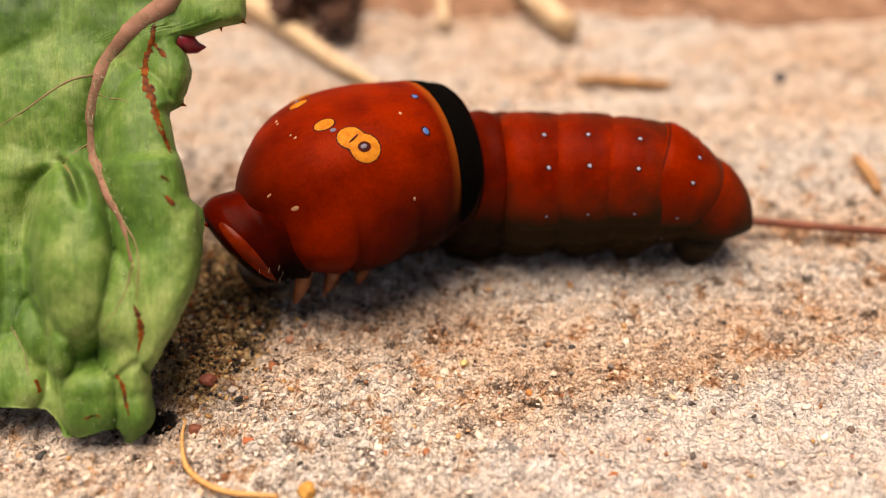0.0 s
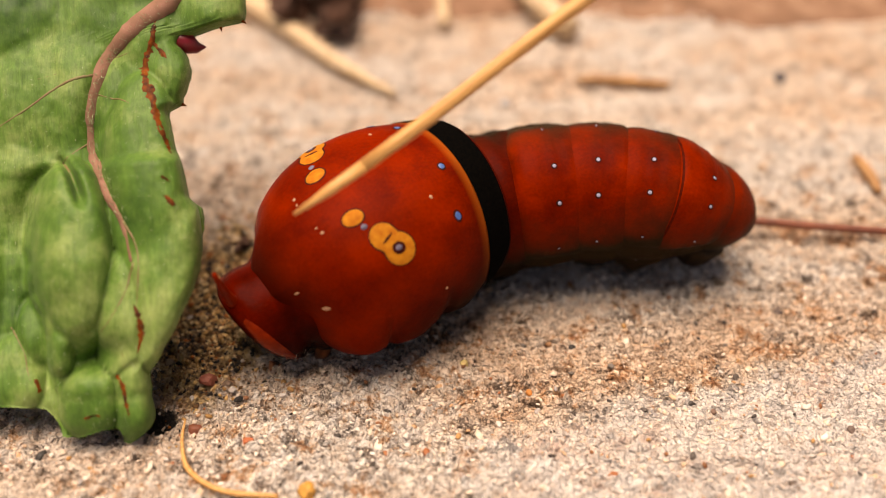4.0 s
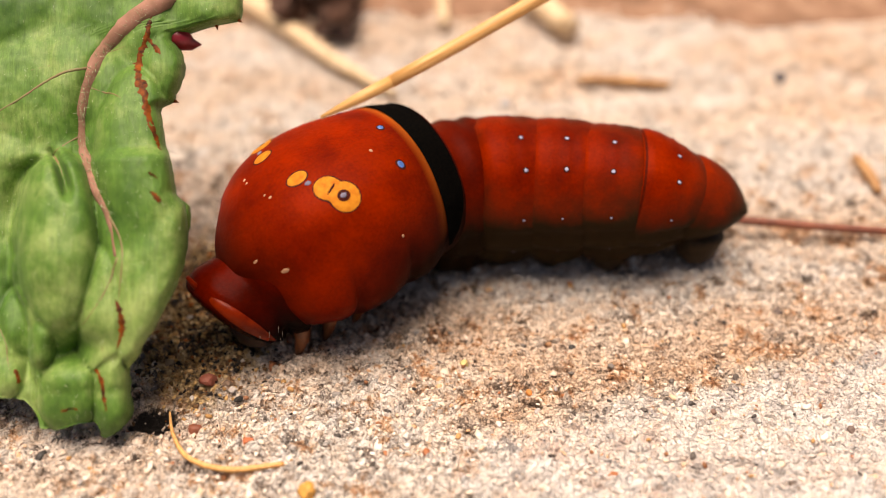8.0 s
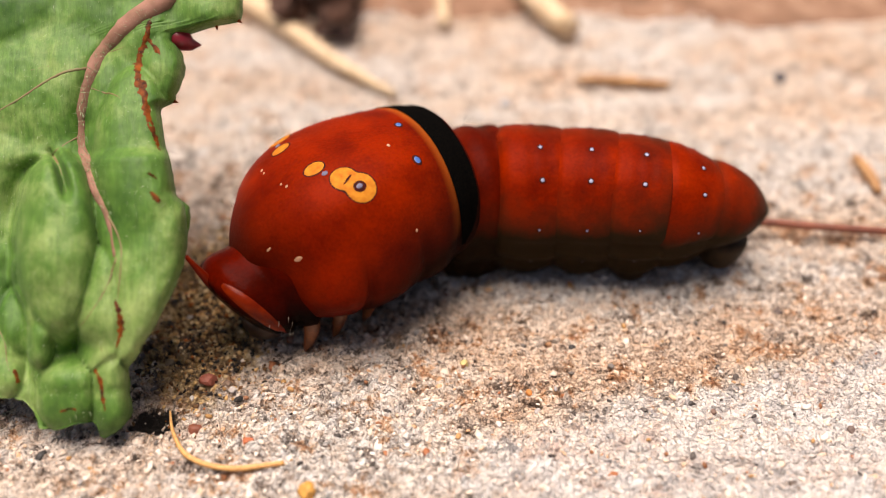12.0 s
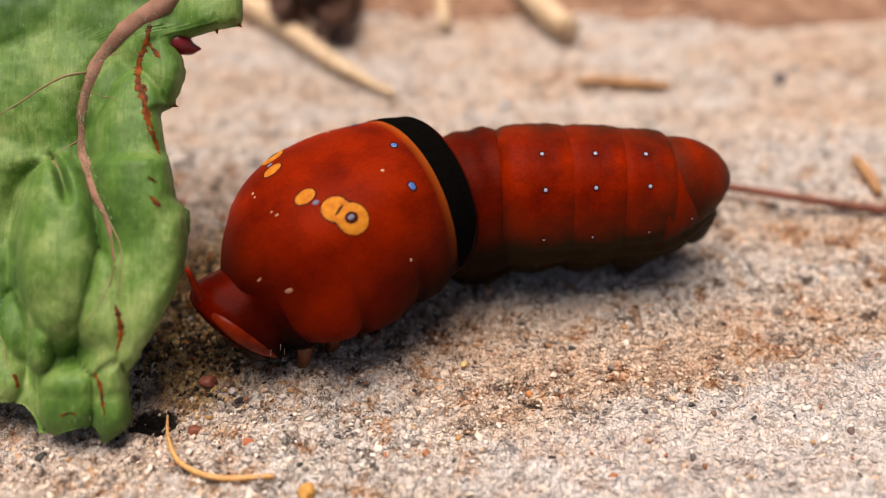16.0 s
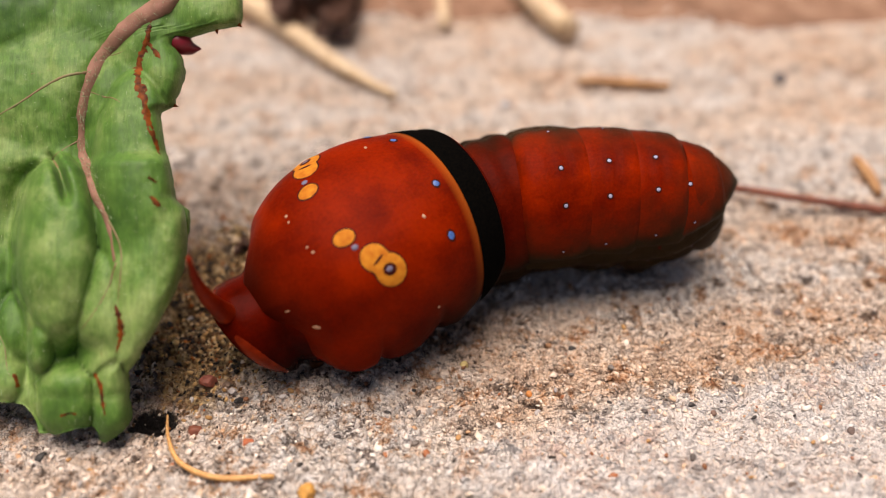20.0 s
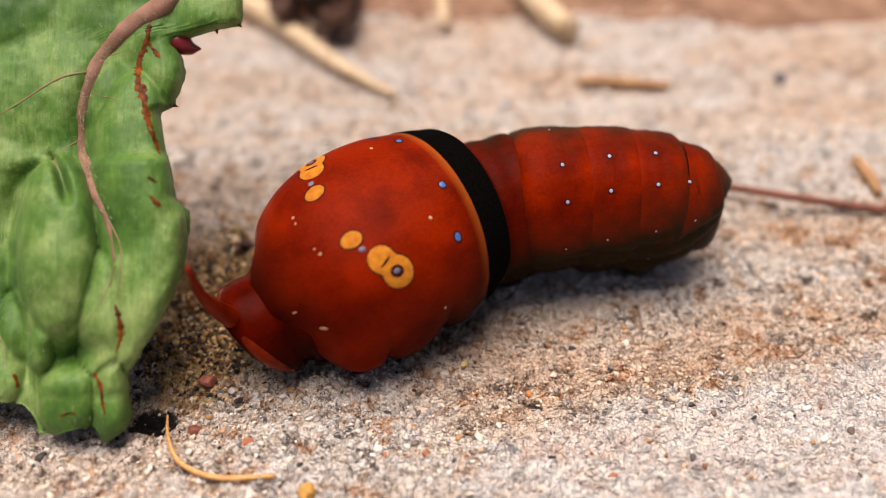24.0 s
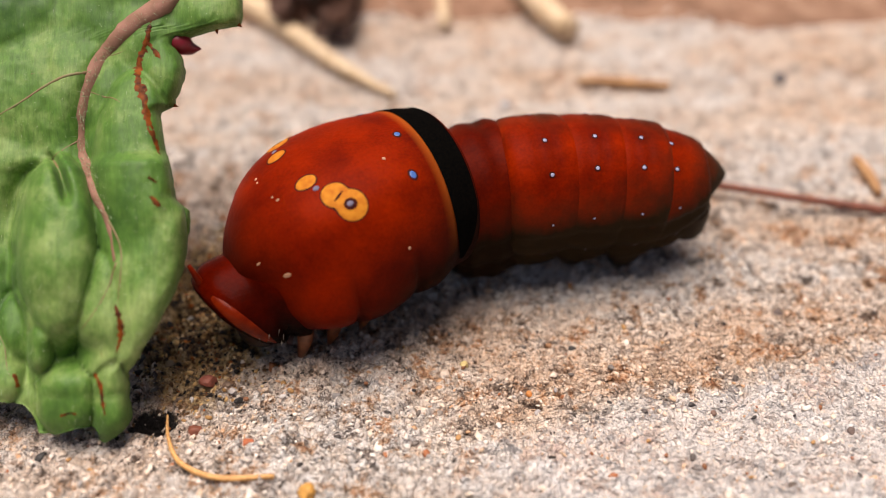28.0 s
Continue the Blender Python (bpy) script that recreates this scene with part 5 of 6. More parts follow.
    walk(SEGMENT_B, [(0, pose(0.00933, 0.00618, 0.00506, -30.0, 0.9, 178.8)), (0.5, pose(0.00904, 0.00792, 0.00503, -30.7, 0.6, -178.8)), (1, pose(0.00870, 0.00758, 0.00510, -32.5, 1.1, -175.8)),
        (1.5, pose(0.00853, 0.00736, 0.00522, -32.9, 2.7, -173.8)), (2, pose(0.00836, 0.00740, 0.00520, -33.2, 2.7, -174.1)), (2.5, pose(0.00875, 0.00541, 0.00608, -41.5, 2.7, -176.6)),
        (3, pose(0.00931, 0.00469, 0.00652, -47.4, 3.1, 179.5)), (3.5, pose(0.00974, 0.00420, 0.00630, -45.4, 4.0, 177.0)), (5.5, pose(0.00980, 0.00255, 0.00511, -37.1, 2.0, 173.6)),
        (6, pose(0.00927, 0.00356, 0.00530, -34.4, 6.1, 176.9)), (6.5, pose(0.00863, 0.00376, 0.00559, -32.2, 6.8, 177.1)), (7, pose(0.00801, 0.00511, 0.00584, -31.8, 2.6, -179.7)),
        (7.5, pose(0.00735, 0.00528, 0.00557, -28.4, -0.1, 178.5)), (8, pose(0.00766, 0.00519, 0.00523, -27.1, -2.3, 177.4)), (8.5, pose(0.00816, 0.00493, 0.00499, -31.3, -1.9, 179.6)),
        (9, pose(0.00830, 0.00491, 0.00510, -35.5, -1.8, -178.0)), (9.5, pose(0.00827, 0.00543, 0.00520, -32.8, -2.4, -178.6)), (10, pose(0.00822, 0.00531, 0.00512, -30.0, -3.5, -178.0)),
        (10.5, pose(0.00843, 0.00471, 0.00509, -25.5, -6.5, 174.0)), (11, pose(0.00854, 0.00500, 0.00510, -23.3, -5.7, 172.5)), (11.5, pose(0.00943, 0.00465, 0.00510, -25.6, -1.9, 175.1)),
        (12, pose(0.00935, 0.00446, 0.00495, -28.3, -0.3, 175.0)), (12.5, pose(0.00912, 0.00487, 0.00493, -29.4, -2.2, 173.6)), (14.5, pose(0.00932, 0.00332, 0.00585, -34.4, -5.2, 171.9)),
        (15, pose(0.00933, 0.00317, 0.00588, -35.3, -4.6, 174.1)), (15.5, pose(0.00928, 0.00320, 0.00593, -35.7, -2.8, 177.1)), (16, pose(0.00917, 0.00342, 0.00598, -35.4, -0.9, 179.5)),
        (16.5, pose(0.00915, 0.00355, 0.00599, -35.1, -0.2, -179.4)), (17, pose(0.00927, 0.00352, 0.00599, -35.3, -0.4, -179.0)), (17.5, pose(0.00941, 0.00350, 0.00601, -35.9, -0.9, -179.0)),
        (18, pose(0.00950, 0.00352, 0.00604, -36.7, -1.3, -178.9)), (18.5, pose(0.00956, 0.00350, 0.00606, -37.6, -1.6, -178.7)), (19, pose(0.00964, 0.00344, 0.00604, -38.6, -1.7, -178.6)),
        (19.5, pose(0.00976, 0.00334, 0.00600, -39.5, -1.5, -178.6)), (20, pose(0.00989, 0.00321, 0.00596, -40.0, -1.1, -178.9)), (20.5, pose(0.01001, 0.00306, 0.00593, -39.9, -0.6, -179.6)),
        (21, pose(0.01013, 0.00290, 0.00590, -39.5, 0.0, 179.5)), (21.5, pose(0.01026, 0.00276, 0.00589, -39.0, 0.9, 178.3)), (23.5, pose(0.01002, 0.00320, 0.00588, -37.0, -0.7, -179.1)),
        (24, pose(0.00998, 0.00330, 0.00594, -36.4, -0.7, -179.1)), (24.5, pose(0.00989, 0.00350, 0.00601, -35.9, -0.9, -179.1)), (25, pose(0.00976, 0.00375, 0.00606, -35.3, -1.4, -179.0)),
        (25.5, pose(0.00960, 0.00396, 0.00611, -34.4, -2.0, -178.9)), (26, pose(0.00944, 0.00413, 0.00613, -33.3, -2.6, -178.6)), (26.5, pose(0.00930, 0.00425, 0.00615, -32.0, -3.0, -178.1)),
        (27, pose(0.00918, 0.00433, 0.00615, -30.8, -3.2, -177.5)), (27.5, pose(0.00909, 0.00439, 0.00613, -29.8, -3.3, -177.0)), (28, pose(0.00903, 0.00446, 0.00610, -29.2, -3.4, -176.6))])
    walk(SEGMENT_C, [(0, pose(0.01274, 0.00557, 0.00536, -30.4, 1.7, 171.5)), (0.5, pose(0.01246, 0.00745, 0.00533, -30.9, 2.0, 173.9)), (1, pose(0.01208, 0.00730, 0.00543, -31.8, 2.5, 177.1)),
        (1.5, pose(0.01193, 0.00717, 0.00562, -31.8, 2.9, 178.0)), (2, pose(0.01179, 0.00722, 0.00563, -31.5, 4.2, 178.5)), (2.5, pose(0.01206, 0.00504, 0.00642, -37.7, 1.1, 174.4)),
        (3, pose(0.01256, 0.00419, 0.00673, -42.7, -1.6, 171.0)), (3.5, pose(0.01300, 0.00364, 0.00648, -40.4, -2.0, 169.0)), (5.5, pose(0.01290, 0.00213, 0.00527, -33.2, 5.5, 168.3)),
        (6, pose(0.01247, 0.00325, 0.00566, -30.8, 8.7, 170.0)), (6.5, pose(0.01185, 0.00335, 0.00604, -29.2, 8.9, 168.4)), (7, pose(0.01140, 0.00467, 0.00619, -28.8, 5.3, 170.4)),
        (7.5, pose(0.01081, 0.00471, 0.00596, -27.2, 6.4, 171.4)), (8, pose(0.01113, 0.00452, 0.00552, -26.2, 4.0, 171.1)), (8.5, pose(0.01144, 0.00437, 0.00527, -28.9, 3.2, 172.4)),
        (9, pose(0.01148, 0.00443, 0.00527, -31.8, -0.4, 172.2)), (9.5, pose(0.01148, 0.00494, 0.00530, -29.9, -1.9, 172.4)), (10, pose(0.01145, 0.00491, 0.00517, -28.8, -2.6, 175.2)),
        (10.5, pose(0.01178, 0.00400, 0.00498, -26.4, -4.9, 172.2)), (11, pose(0.01207, 0.00422, 0.00505, -25.4, -2.7, 172.3)), (11.5, pose(0.01297, 0.00402, 0.00518, -26.0, -2.8, 175.1)),
        (12, pose(0.01276, 0.00374, 0.00517, -26.8, 0.1, 171.7)), (12.5, pose(0.01247, 0.00405, 0.00516, -27.1, 2.5, 169.1)), (14.5, pose(0.01258, 0.00305, 0.00568, -34.9, -0.4, 179.1)),
        (15, pose(0.01253, 0.00302, 0.00573, -35.4, -0.5, -178.8)), (15.5, pose(0.01244, 0.00320, 0.00585, -35.2, 0.2, -176.7)), (16, pose(0.01235, 0.00350, 0.00599, -34.4, 1.3, -176.1)),
        (16.5, pose(0.01235, 0.00365, 0.00605, -33.8, 2.2, -176.6)), (17, pose(0.01246, 0.00363, 0.00604, -33.6, 2.3, -177.2)), (17.5, pose(0.01258, 0.00359, 0.00604, -33.5, 1.9, -177.9)),
        (18, pose(0.01263, 0.00360, 0.00604, -33.6, 1.2, -178.3)), (18.5, pose(0.01268, 0.00358, 0.00603, -33.9, 0.7, -178.3)), (19, pose(0.01275, 0.00353, 0.00600, -34.4, 0.5, -178.3)),
        (19.5, pose(0.01285, 0.00342, 0.00597, -34.8, 0.6, -178.5)), (20, pose(0.01295, 0.00327, 0.00596, -34.8, 1.0, -179.0)), (20.5, pose(0.01305, 0.00308, 0.00595, -34.2, 1.4, -179.8)),
        (21, pose(0.01315, 0.00287, 0.00596, -33.4, 2.0, 179.3)), (21.5, pose(0.01326, 0.00266, 0.00599, -32.7, 3.1, 177.9)), (23.5, pose(0.01298, 0.00326, 0.00587, -31.1, 0.2, -178.6)),
        (24, pose(0.01296, 0.00334, 0.00594, -31.0, 0.4, -179.4)), (24.5, pose(0.01293, 0.00352, 0.00600, -30.9, 0.6, 179.8)), (25, pose(0.01284, 0.00377, 0.00604, -30.7, 0.4, 179.7)),
        (25.5, pose(0.01271, 0.00398, 0.00606, -30.3, 0.1, 179.8)), (26, pose(0.01257, 0.00416, 0.00606, -29.6, -0.2, 179.9)), (26.5, pose(0.01245, 0.00430, 0.00605, -28.9, -0.4, -179.9)),
        (27, pose(0.01235, 0.00441, 0.00605, -28.2, -0.4, -179.4)), (27.5, pose(0.01228, 0.00450, 0.00603, -27.6, -0.5, -178.9)), (28, pose(0.01223, 0.00460, 0.00599, -27.3, -0.7, -178.5))])
    walk(SEGMENT_D, [(0, pose(0.01574, 0.00509, 0.00503, -32.9, -16.3, 169.3)), (0.5, pose(0.01550, 0.00708, 0.00500, -32.8, -16.1, 171.6)), (1, pose(0.01512, 0.00713, 0.00513, -33.4, -15.4, 175.8)),
        (1.5, pose(0.01498, 0.00706, 0.00531, -34.0, -16.0, 177.9)), (2, pose(0.01487, 0.00717, 0.00535, -34.2, -15.8, 179.4)), (2.5, pose(0.01502, 0.00487, 0.00604, -41.4, -16.8, 179.4)),
        (3, pose(0.01541, 0.00394, 0.00626, -46.8, -18.7, 179.7)), (3.5, pose(0.01581, 0.00334, 0.00599, -45.0, -19.1, -179.9)), (5.5, pose(0.01565, 0.00190, 0.00526, -36.0, -6.8, -176.1)),
        (6, pose(0.01534, 0.00300, 0.00570, -33.8, -9.4, -179.0)), (6.5, pose(0.01479, 0.00299, 0.00603, -32.9, -11.1, 178.5)), (7, pose(0.01452, 0.00433, 0.00595, -32.0, -15.6, 177.7)),
        (7.5, pose(0.01415, 0.00434, 0.00589, -29.2, -9.2, 175.7)), (8, pose(0.01456, 0.00418, 0.00539, -28.9, -8.5, 177.8)), (8.5, pose(0.01476, 0.00414, 0.00510, -31.1, -9.0, 179.3)),
        (9, pose(0.01474, 0.00415, 0.00497, -32.7, -9.8, 177.4)), (9.5, pose(0.01476, 0.00460, 0.00495, -30.1, -10.1, 175.5)), (10, pose(0.01471, 0.00465, 0.00489, -27.7, -6.5, 175.1)),
        (10.5, pose(0.01508, 0.00368, 0.00484, -26.0, 0.5, 176.3)), (11, pose(0.01544, 0.00388, 0.00494, -25.4, -0.7, 176.1)), (11.5, pose(0.01632, 0.00402, 0.00489, -28.5, -6.9, -175.7)),
        (12, pose(0.01606, 0.00354, 0.00499, -30.4, -6.2, -179.2)), (12.5, pose(0.01577, 0.00362, 0.00514, -29.2, -3.4, 175.5)), (14.5, pose(0.01521, 0.00330, 0.00578, -33.1, 6.1, -166.1)),
        (15, pose(0.01509, 0.00333, 0.00584, -33.3, 6.4, -164.6)), (15.5, pose(0.01494, 0.00356, 0.00599, -32.9, 6.9, -165.0)), (16, pose(0.01486, 0.00382, 0.00617, -32.1, 7.7, -167.5)),
        (16.5, pose(0.01491, 0.00392, 0.00627, -31.7, 8.8, -170.2)), (17, pose(0.01501, 0.00384, 0.00627, -31.3, 9.5, -172.0)), (17.5, pose(0.01509, 0.00376, 0.00628, -31.0, 10.0, -173.3)),
        (18, pose(0.01512, 0.00374, 0.00625, -30.8, 9.8, -173.6)), (18.5, pose(0.01514, 0.00373, 0.00621, -30.8, 9.3, -173.4)), (19, pose(0.01520, 0.00368, 0.00618, -30.8, 8.9, -173.2)),
        (19.5, pose(0.01527, 0.00356, 0.00614, -30.8, 8.8, -173.5)), (20, pose(0.01534, 0.00339, 0.00614, -30.4, 9.0, -173.8)), (20.5, pose(0.01540, 0.00316, 0.00615, -29.4, 10.2, -174.0)),
        (21, pose(0.01546, 0.00293, 0.00619, -28.5, 11.8, -174.1)), (21.5, pose(0.01555, 0.00266, 0.00629, -27.6, 13.7, -175.5)), (23.5, pose(0.01522, 0.00345, 0.00599, -28.1, 8.0, -168.6)),
        (24, pose(0.01522, 0.00349, 0.00607, -28.2, 8.5, -170.9)), (24.5, pose(0.01524, 0.00361, 0.00614, -28.4, 8.5, -173.5)), (25, pose(0.01519, 0.00383, 0.00617, -28.6, 7.8, -175.1)),
        (25.5, pose(0.01510, 0.00405, 0.00617, -28.6, 7.2, -175.8)), (26, pose(0.01501, 0.00422, 0.00616, -28.4, 6.9, -176.0)), (26.5, pose(0.01492, 0.00437, 0.00615, -28.3, 6.6, -176.2)),
        (27, pose(0.01485, 0.00449, 0.00614, -28.1, 6.5, -176.1)), (27.5, pose(0.01481, 0.00461, 0.00612, -27.9, 6.5, -175.9)), (28, pose(0.01478, 0.00471, 0.00607, -27.8, 5.9, -175.5))])
    walk(TAIL, [(0, pose(0.01915, 0.00460, 0.00313, -34.4, -32.4, 170.5)), (0.5, pose(0.01906, 0.00654, 0.00278, -33.1, -36.0, 168.3)), (1, pose(0.01879, 0.00685, 0.00277, -34.4, -37.6, 173.1)),
        (1.5, pose(0.01873, 0.00701, 0.00285, -35.6, -38.3, 176.7)), (2, pose(0.01868, 0.00722, 0.00284, -36.1, -38.7, 178.7)), (2.5, pose(0.01858, 0.00523, 0.00374, -46.1, -37.5, -174.3)),
        (3, pose(0.01866, 0.00440, 0.00407, -52.8, -38.9, -171.6)), (3.5, pose(0.01885, 0.00383, 0.00398, -51.6, -38.1, -169.2)), (5.5, pose(0.01856, 0.00273, 0.00406, -40.9, -26.7, -159.3)),
        (6, pose(0.01820, 0.00347, 0.00427, -39.6, -33.2, -166.8)), (6.5, pose(0.01768, 0.00331, 0.00458, -37.9, -32.9, -170.8)), (7, pose(0.01756, 0.00443, 0.00423, -35.2, -35.8, -178.1)),
        (7.5, pose(0.01771, 0.00418, 0.00450, -30.4, -25.8, 176.3)), (8, pose(0.01836, 0.00421, 0.00420, -29.8, -20.4, 179.8)), (8.5, pose(0.01843, 0.00434, 0.00389, -32.4, -21.2, -176.8)),
        (9, pose(0.01836, 0.00424, 0.00379, -34.0, -20.2, -178.3)), (9.5, pose(0.01867, 0.00436, 0.00385, -31.0, -21.4, 177.5)), (10, pose(0.01865, 0.00431, 0.00389, -28.6, -21.1, 175.7)),
        (10.5, pose(0.01915, 0.00347, 0.00442, -26.6, -12.3, 178.4)), (11, pose(0.01942, 0.00377, 0.00440, -26.3, -14.4, -179.5)), (11.5, pose(0.01999, 0.00453, 0.00395, -30.5, -21.5, -168.2)),
        (12, pose(0.01970, 0.00384, 0.00421, -32.1, -18.8, -171.4)), (12.5, pose(0.01950, 0.00344, 0.00440, -30.5, -18.6, 179.8)), (14.5, pose(0.01758, 0.00399, 0.00590, -33.7, -12.9, -152.7)),
        (15, pose(0.01733, 0.00403, 0.00596, -34.1, -14.1, -149.9)), (15.5, pose(0.01709, 0.00421, 0.00613, -34.0, -15.5, -149.6)), (16, pose(0.01696, 0.00435, 0.00636, -33.4, -15.8, -153.1)),
        (16.5, pose(0.01698, 0.00434, 0.00650, -32.5, -14.3, -156.8)), (17, pose(0.01705, 0.00417, 0.00657, -31.8, -12.7, -159.2)), (17.5, pose(0.01709, 0.00401, 0.00659, -31.3, -11.4, -161.1)),
        (18, pose(0.01707, 0.00399, 0.00656, -31.1, -10.9, -162.1)), (18.5, pose(0.01708, 0.00397, 0.00650, -31.0, -10.4, -162.4)), (19, pose(0.01709, 0.00391, 0.00644, -31.0, -9.5, -162.6)),
        (19.5, pose(0.01712, 0.00378, 0.00640, -30.7, -8.2, -163.0)), (20, pose(0.01712, 0.00359, 0.00642, -30.0, -6.7, -163.6)), (20.5, pose(0.01714, 0.00336, 0.00649, -28.8, -4.9, -164.2)),
        (21, pose(0.01716, 0.00309, 0.00656, -27.5, -3.1, -164.8)), (21.5, pose(0.01722, 0.00279, 0.00671, -26.5, -1.1, -166.9)), (23.5, pose(0.01680, 0.00376, 0.00624, -27.8, -7.9, -158.5)),
        (24, pose(0.01683, 0.00373, 0.00634, -27.8, -6.8, -161.5)), (24.5, pose(0.01686, 0.00377, 0.00641, -28.0, -5.6, -165.0)), (25, pose(0.01685, 0.00396, 0.00641, -28.3, -5.3, -167.4)),
        (25.5, pose(0.01679, 0.00416, 0.00641, -28.4, -5.1, -168.9)), (26, pose(0.01672, 0.00432, 0.00638, -28.3, -5.1, -170.0)), (26.5, pose(0.01665, 0.00447, 0.00637, -28.3, -5.0, -170.9)),
        (27, pose(0.01662, 0.00460, 0.00637, -28.1, -5.0, -171.2)), (27.5, pose(0.01660, 0.00472, 0.00635, -28.0, -5.0, -171.2)), (28, pose(0.01659, 0.00485, 0.00627, -28.0, -5.8, -171.0))])
    walk(SCENT_HORN, [(0, pose(0.0041, 0.0000, -0.0031, 0, -30, 1)), (2, pose(0.0041, 0.0000, -0.0031, 0, -30, 1)), (2.5, pose(0.0041, 0.0000, -0.0031, 0, -30, 1)),
        (3, pose(0.0068, 0.0000, -0.0036, 0, -62, 1)), (3.5, pose(0.0069, 0.0000, -0.0032, 0, -60, 1)), (5.5, pose(0.0089, 0.0000, 0.0013, 0, -79, 1)),
        (6, pose(0.0084, 0.0000, -0.0006, 0, -73, 1)), (7, pose(0.0073, 0.0000, -0.0037, 0, -69, 1)), (7.5, pose(0.0070, 0.0000, -0.0036, 0, -65, 1)),
        (8, pose(0.0064, 0.0000, -0.0038, 0, -58, 1)), (8.5, pose(0.0074, 0.0000, -0.0028, 0, -65, 1)), (9, pose(0.0083, 0.0000, -0.0007, 0, -68, 1)),
        (9.5, pose(0.0073, 0.0000, -0.0026, 0, -62, 1)), (10, pose(0.0071, 0.0000, -0.0031, 0, -63, 1)), (11, pose(0.0041, 0.0000, -0.0038, 0, -38, 1)),
        (12, pose(0.0067, 0.0000, -0.0028, 0, -54, 1)), (12.5, pose(0.0070, 0.0000, -0.0029, 0, -58, 1)), (14.5, pose(0.0070, 0.0000, -0.0033, 0, -63, 1)),
        (15, pose(0.0072, 0.0000, -0.0035, 0, -67, 1)), (16, pose(0.0076, 0.0000, -0.0029, 0, -71, 1)), (18, pose(0.0080, 0.0000, -0.0019, 0, -71, 1)),
        (20, pose(0.0089, 0.0000, 0.0009, 0, -74, 1)), (21.5, pose(0.0095, 0.0000, 0.0029, 0, -74, 1)), (24, pose(0.0090, 0.0000, 0.0008, 0, -70, 1)),
        (27, pose(0.0074, 0.0000, -0.0030, 0, -67, 1)), (28, pose(0.0069, 0.0000, -0.0035, 0, -63, 1))])
    walk(LEAF_THING, [(0, pose(-0.01695, -0.01235, 0.00015, 40.7, -3.7, 4.3)), (7, pose(-0.01695, -0.01235, 0.00015, 40.7, -3.7, 4.3)), (7.3, pose(-0.01810, -0.01220, 0.00028, 40.8, -2.3, 2.6)),
        (7.5, pose(-0.01827, -0.01213, 0.00034, 40.8, -2.1, 2.4)), (10, pose(-0.01827, -0.01213, 0.00034, 40.8, -2.1, 2.4)), (10.5, pose(-0.01852, -0.01207, 0.00039, 40.8, -1.8, 2.1)),
        (11, pose(-0.01865, -0.01205, 0.00041, 40.8, -1.7, 1.9)), (11.5, pose(-0.01849, -0.01207, 0.00039, 40.8, -1.8, 2.1)), (12, pose(-0.01834, -0.01214, 0.00033, 40.8, -2.0, 2.3)),
        (14.5, pose(-0.01834, -0.01217, 0.00031, 40.8, -2.0, 2.3)), (15, pose(-0.01833, -0.01227, 0.00022, 40.8, -2.0, 2.3)), (28, pose(-0.01833, -0.01227, 0.00022, 40.8, -2.0, 2.3))])
    walk(FIBRE_THING, [(0, pose(-0.01470, -0.01070, -0.0002, 0, 0, -14)), (7, pose(-0.01470, -0.01070, -0.0002, 0, 0, -14)), (7.5, pose(-0.01570, -0.01020, -0.0002, 0, 0, 0)),
        (12.5, pose(-0.01570, -0.01010, -0.0002, 0, 0, 0)), (15, pose(-0.01580, -0.01030, -0.0002, 0, 0, -5)), (28, pose(-0.01580, -0.01030, -0.0002, 0, 0, -5))])
    walk(STALK_THING, [(0, pose(0.01980, 0.00720, 0, 0, 0, -2.5)), (12.5, pose(0.01980, 0.00720, 0, 0, 0, -2.5)), (14.5, pose(0.01900, 0.01120, 0, 0, 0, -9)),
        (15, pose(0.01900, 0.01180, 0, 0, 0, -10.5)), (28, pose(0.01900, 0.01180, 0, 0, 0, -10.5))])
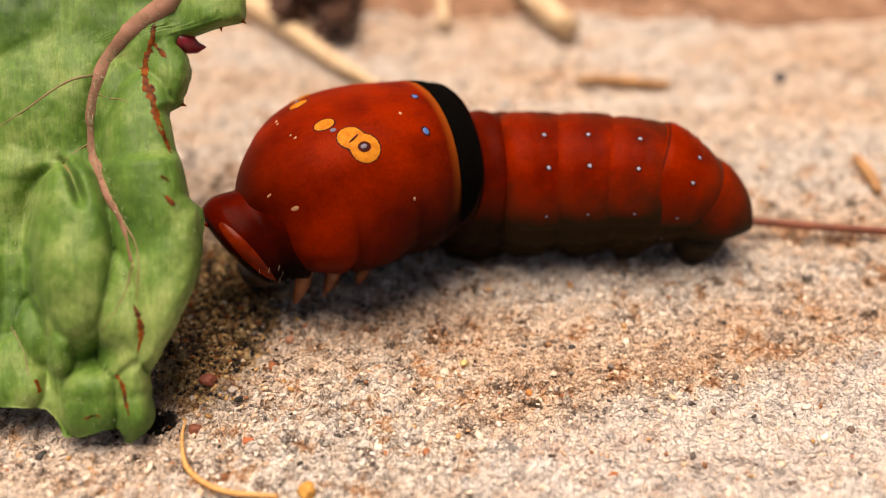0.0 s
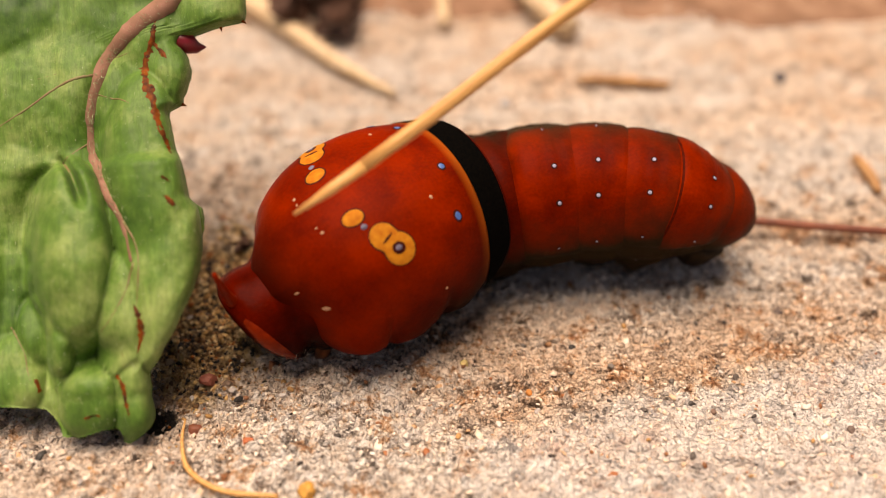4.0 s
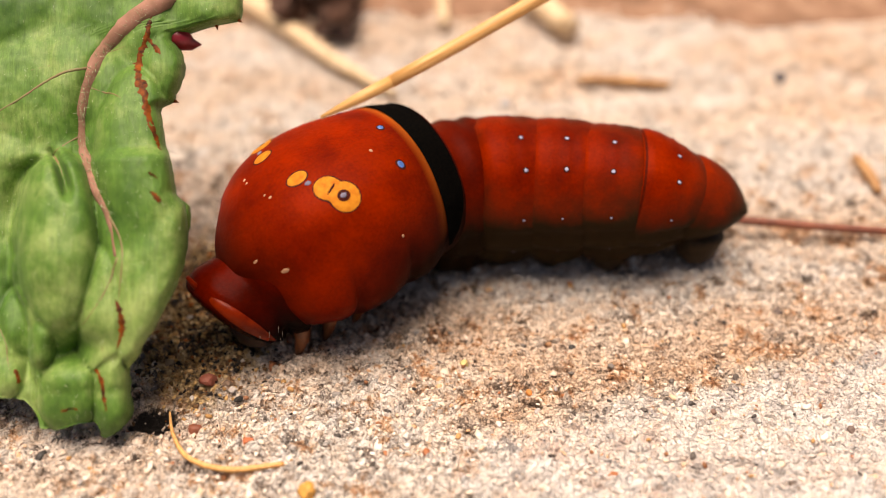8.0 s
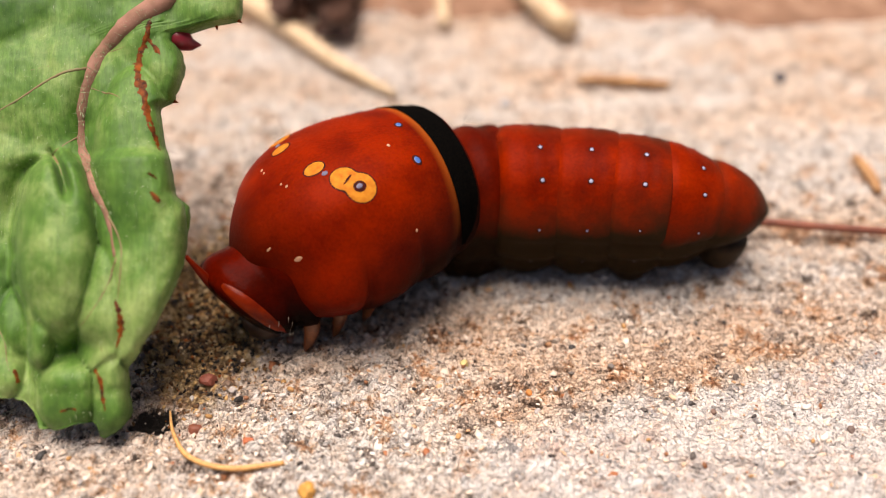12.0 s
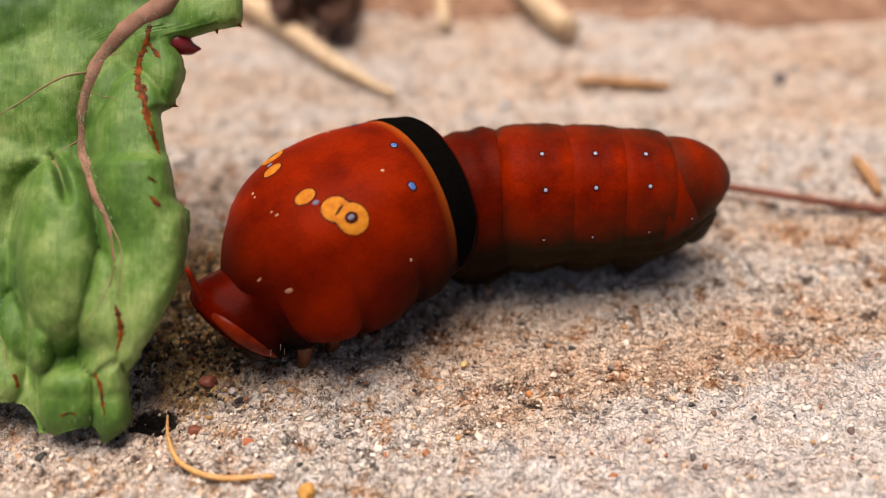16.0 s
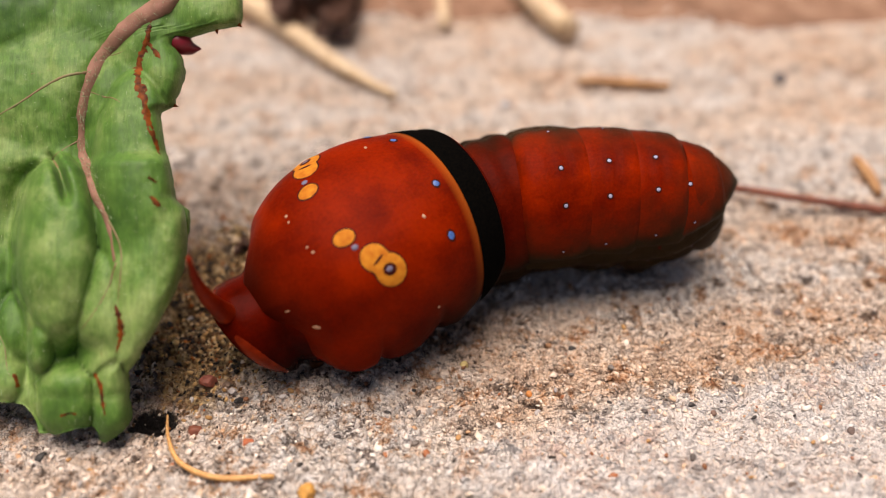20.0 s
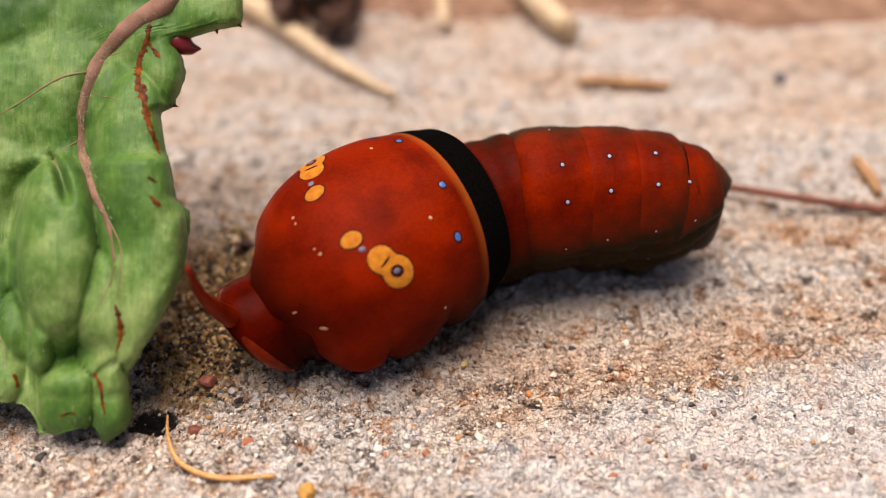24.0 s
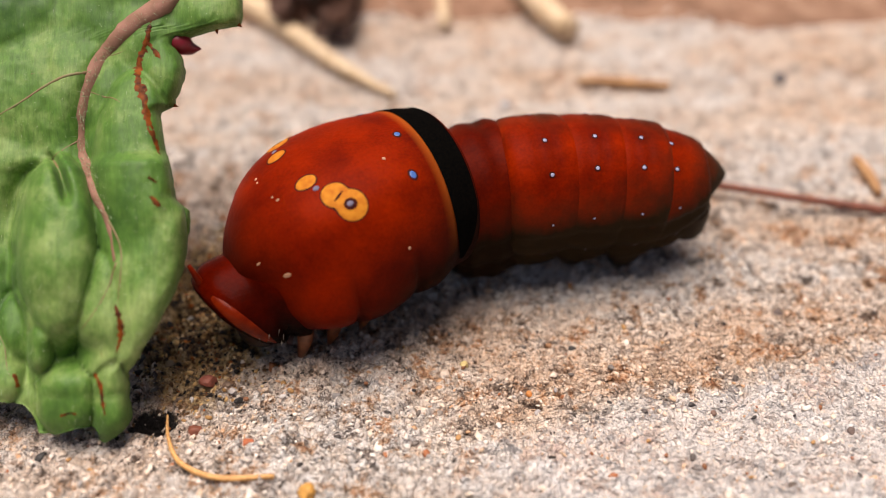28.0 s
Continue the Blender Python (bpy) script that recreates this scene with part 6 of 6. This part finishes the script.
    walk(STRAW_THING, [(0, pose(0.00173, 0.00443, 0.02172, -55.6, 38.9, -42.6)), (0.2, pose(0.00142, 0.00264, 0.01959, -55.6, 38.9, -42.6)), (0.4, pose(0.00189, 0.00039, 0.01691, -57.1, 40.1, -44.9)),
        (0.5, pose(0.00105, -0.00094, 0.01533, -53.1, 36.5, -38.4)), (0.6, pose(0.00251, -0.00014, 0.01627, -57.6, 40.4, -45.5)), (0.8, pose(0.00251, 0.00119, 0.01786, -57.4, 40.3, -45.4)),
        (1, pose(0.00006, 0.00053, 0.01553, -59.2, 41.5, -48.0)), (1.2, pose(0.00076, -0.00007, 0.01480, -57.9, 40.6, -46.0)), (1.4, pose(0.00062, 0.00105, 0.01770, -58.9, 41.3, -47.5)),
        (1.5, pose(-0.00037, 0.00023, 0.01672, -60.3, 42.3, -49.7)), (1.6, pose(-0.00074, -0.00213, 0.01390, -58.2, 40.9, -46.6)), (1.8, pose(0.00434, 0.00077, 0.02047, -55.6, 38.9, -42.6)),
        (2, pose(-0.00071, 0.00115, 0.02093, -55.6, 38.9, -42.6)), (2.2, pose(-0.00714, -0.00008, 0.01634, -58.0, 40.7, -46.2)), (2.4, pose(-0.00829, -0.00038, 0.01444, -58.4, 41.0, -46.8)),
        (2.5, pose(-0.00653, -0.00054, 0.01580, -59.9, 42.0, -49.1)), (2.6, pose(-0.00240, -0.00220, 0.02005, -71.1, 47.2, -65.0)), (2.8, pose(0.00038, -0.01133, 0.02161, -61.4, 42.9, -51.3)),
        (3, pose(0.00501, -0.01257, 0.02169, -55.5, 38.7, -42.3)), (3.2, pose(-0.00438, -0.01240, 0.02034, -57.7, 40.5, -45.8)), (3.4, pose(-0.01071, -0.01305, 0.01801, -51.5, 34.8, -35.7)),
        (3.5, pose(-0.00996, -0.00912, 0.01491, -55.3, 38.6, -42.0)), (4, pose(-0.00769, -0.00728, 0.01243, -54.9, 38.2, -41.3)), (4.7, pose(-0.00666, -0.00707, 0.01113, -54.2, 37.6, -40.3)),
        (5.5, pose(-0.00583, -0.00695, 0.01050, -54.1, 37.4, -40.0)), (5.7, pose(-0.00628, -0.00618, 0.01142, -54.1, 37.5, -40.1)), (5.9, pose(-0.00553, -0.00620, 0.01139, -54.7, 38.0, -41.0)),
        (6, pose(-0.00552, -0.00547, 0.01148, -53.7, 37.1, -39.4)), (6.1, pose(-0.00558, -0.00567, 0.01125, -54.6, 38.0, -40.9)), (6.3, pose(-0.00479, -0.00452, 0.01262, -56.0, 39.1, -43.1)),
        (6.5, pose(-0.00478, -0.00314, 0.01348, -56.8, 39.8, -44.3)), (6.7, pose(-0.00435, -0.00291, 0.01376, -59.1, 41.5, -48.0)), (6.9, pose(0.00018, -0.00395, 0.01329, -56.2, 39.3, -43.4)),
        (7, pose(0.00306, -0.00434, 0.01283, -56.8, 39.8, -44.4)), (7.1, pose(0.00670, -0.00136, 0.01638, -61.4, 42.9, -51.3)), (7.3, pose(-0.00185, 0.00059, 0.01871, -67.4, 45.9, -59.9)),
        (7.5, pose(-0.00610, -0.00291, 0.01376, -58.3, 40.9, -46.6)), (7.7, pose(-0.00656, -0.00314, 0.01348, -58.7, 41.2, -47.4)), (8, pose(-0.00678, -0.00107, 0.01439, -60.4, 42.3, -49.8)),
        (8.1, pose(-0.00427, -0.00106, 0.01518, -58.8, 41.3, -47.4)), (8.3, pose(-0.00526, -0.00146, 0.01471, -59.6, 41.8, -48.6)), (8.5, pose(-0.00189, -0.00014, 0.01627, -60.7, 42.5, -50.3)),
        (8.7, pose(-0.00149, 0.00128, 0.01952, -55.6, 38.9, -42.6)), (8.9, pose(-0.00012, 0.00306, 0.02321, -55.6, 38.9, -42.6)), (9.3, pose(0.00642, 0.00880, 0.03004, -55.6, 38.9, -42.6)),
        (28, pose(0.00642, 0.00884, 0.03009, -55.6, 38.9, -42.6))])


motions()
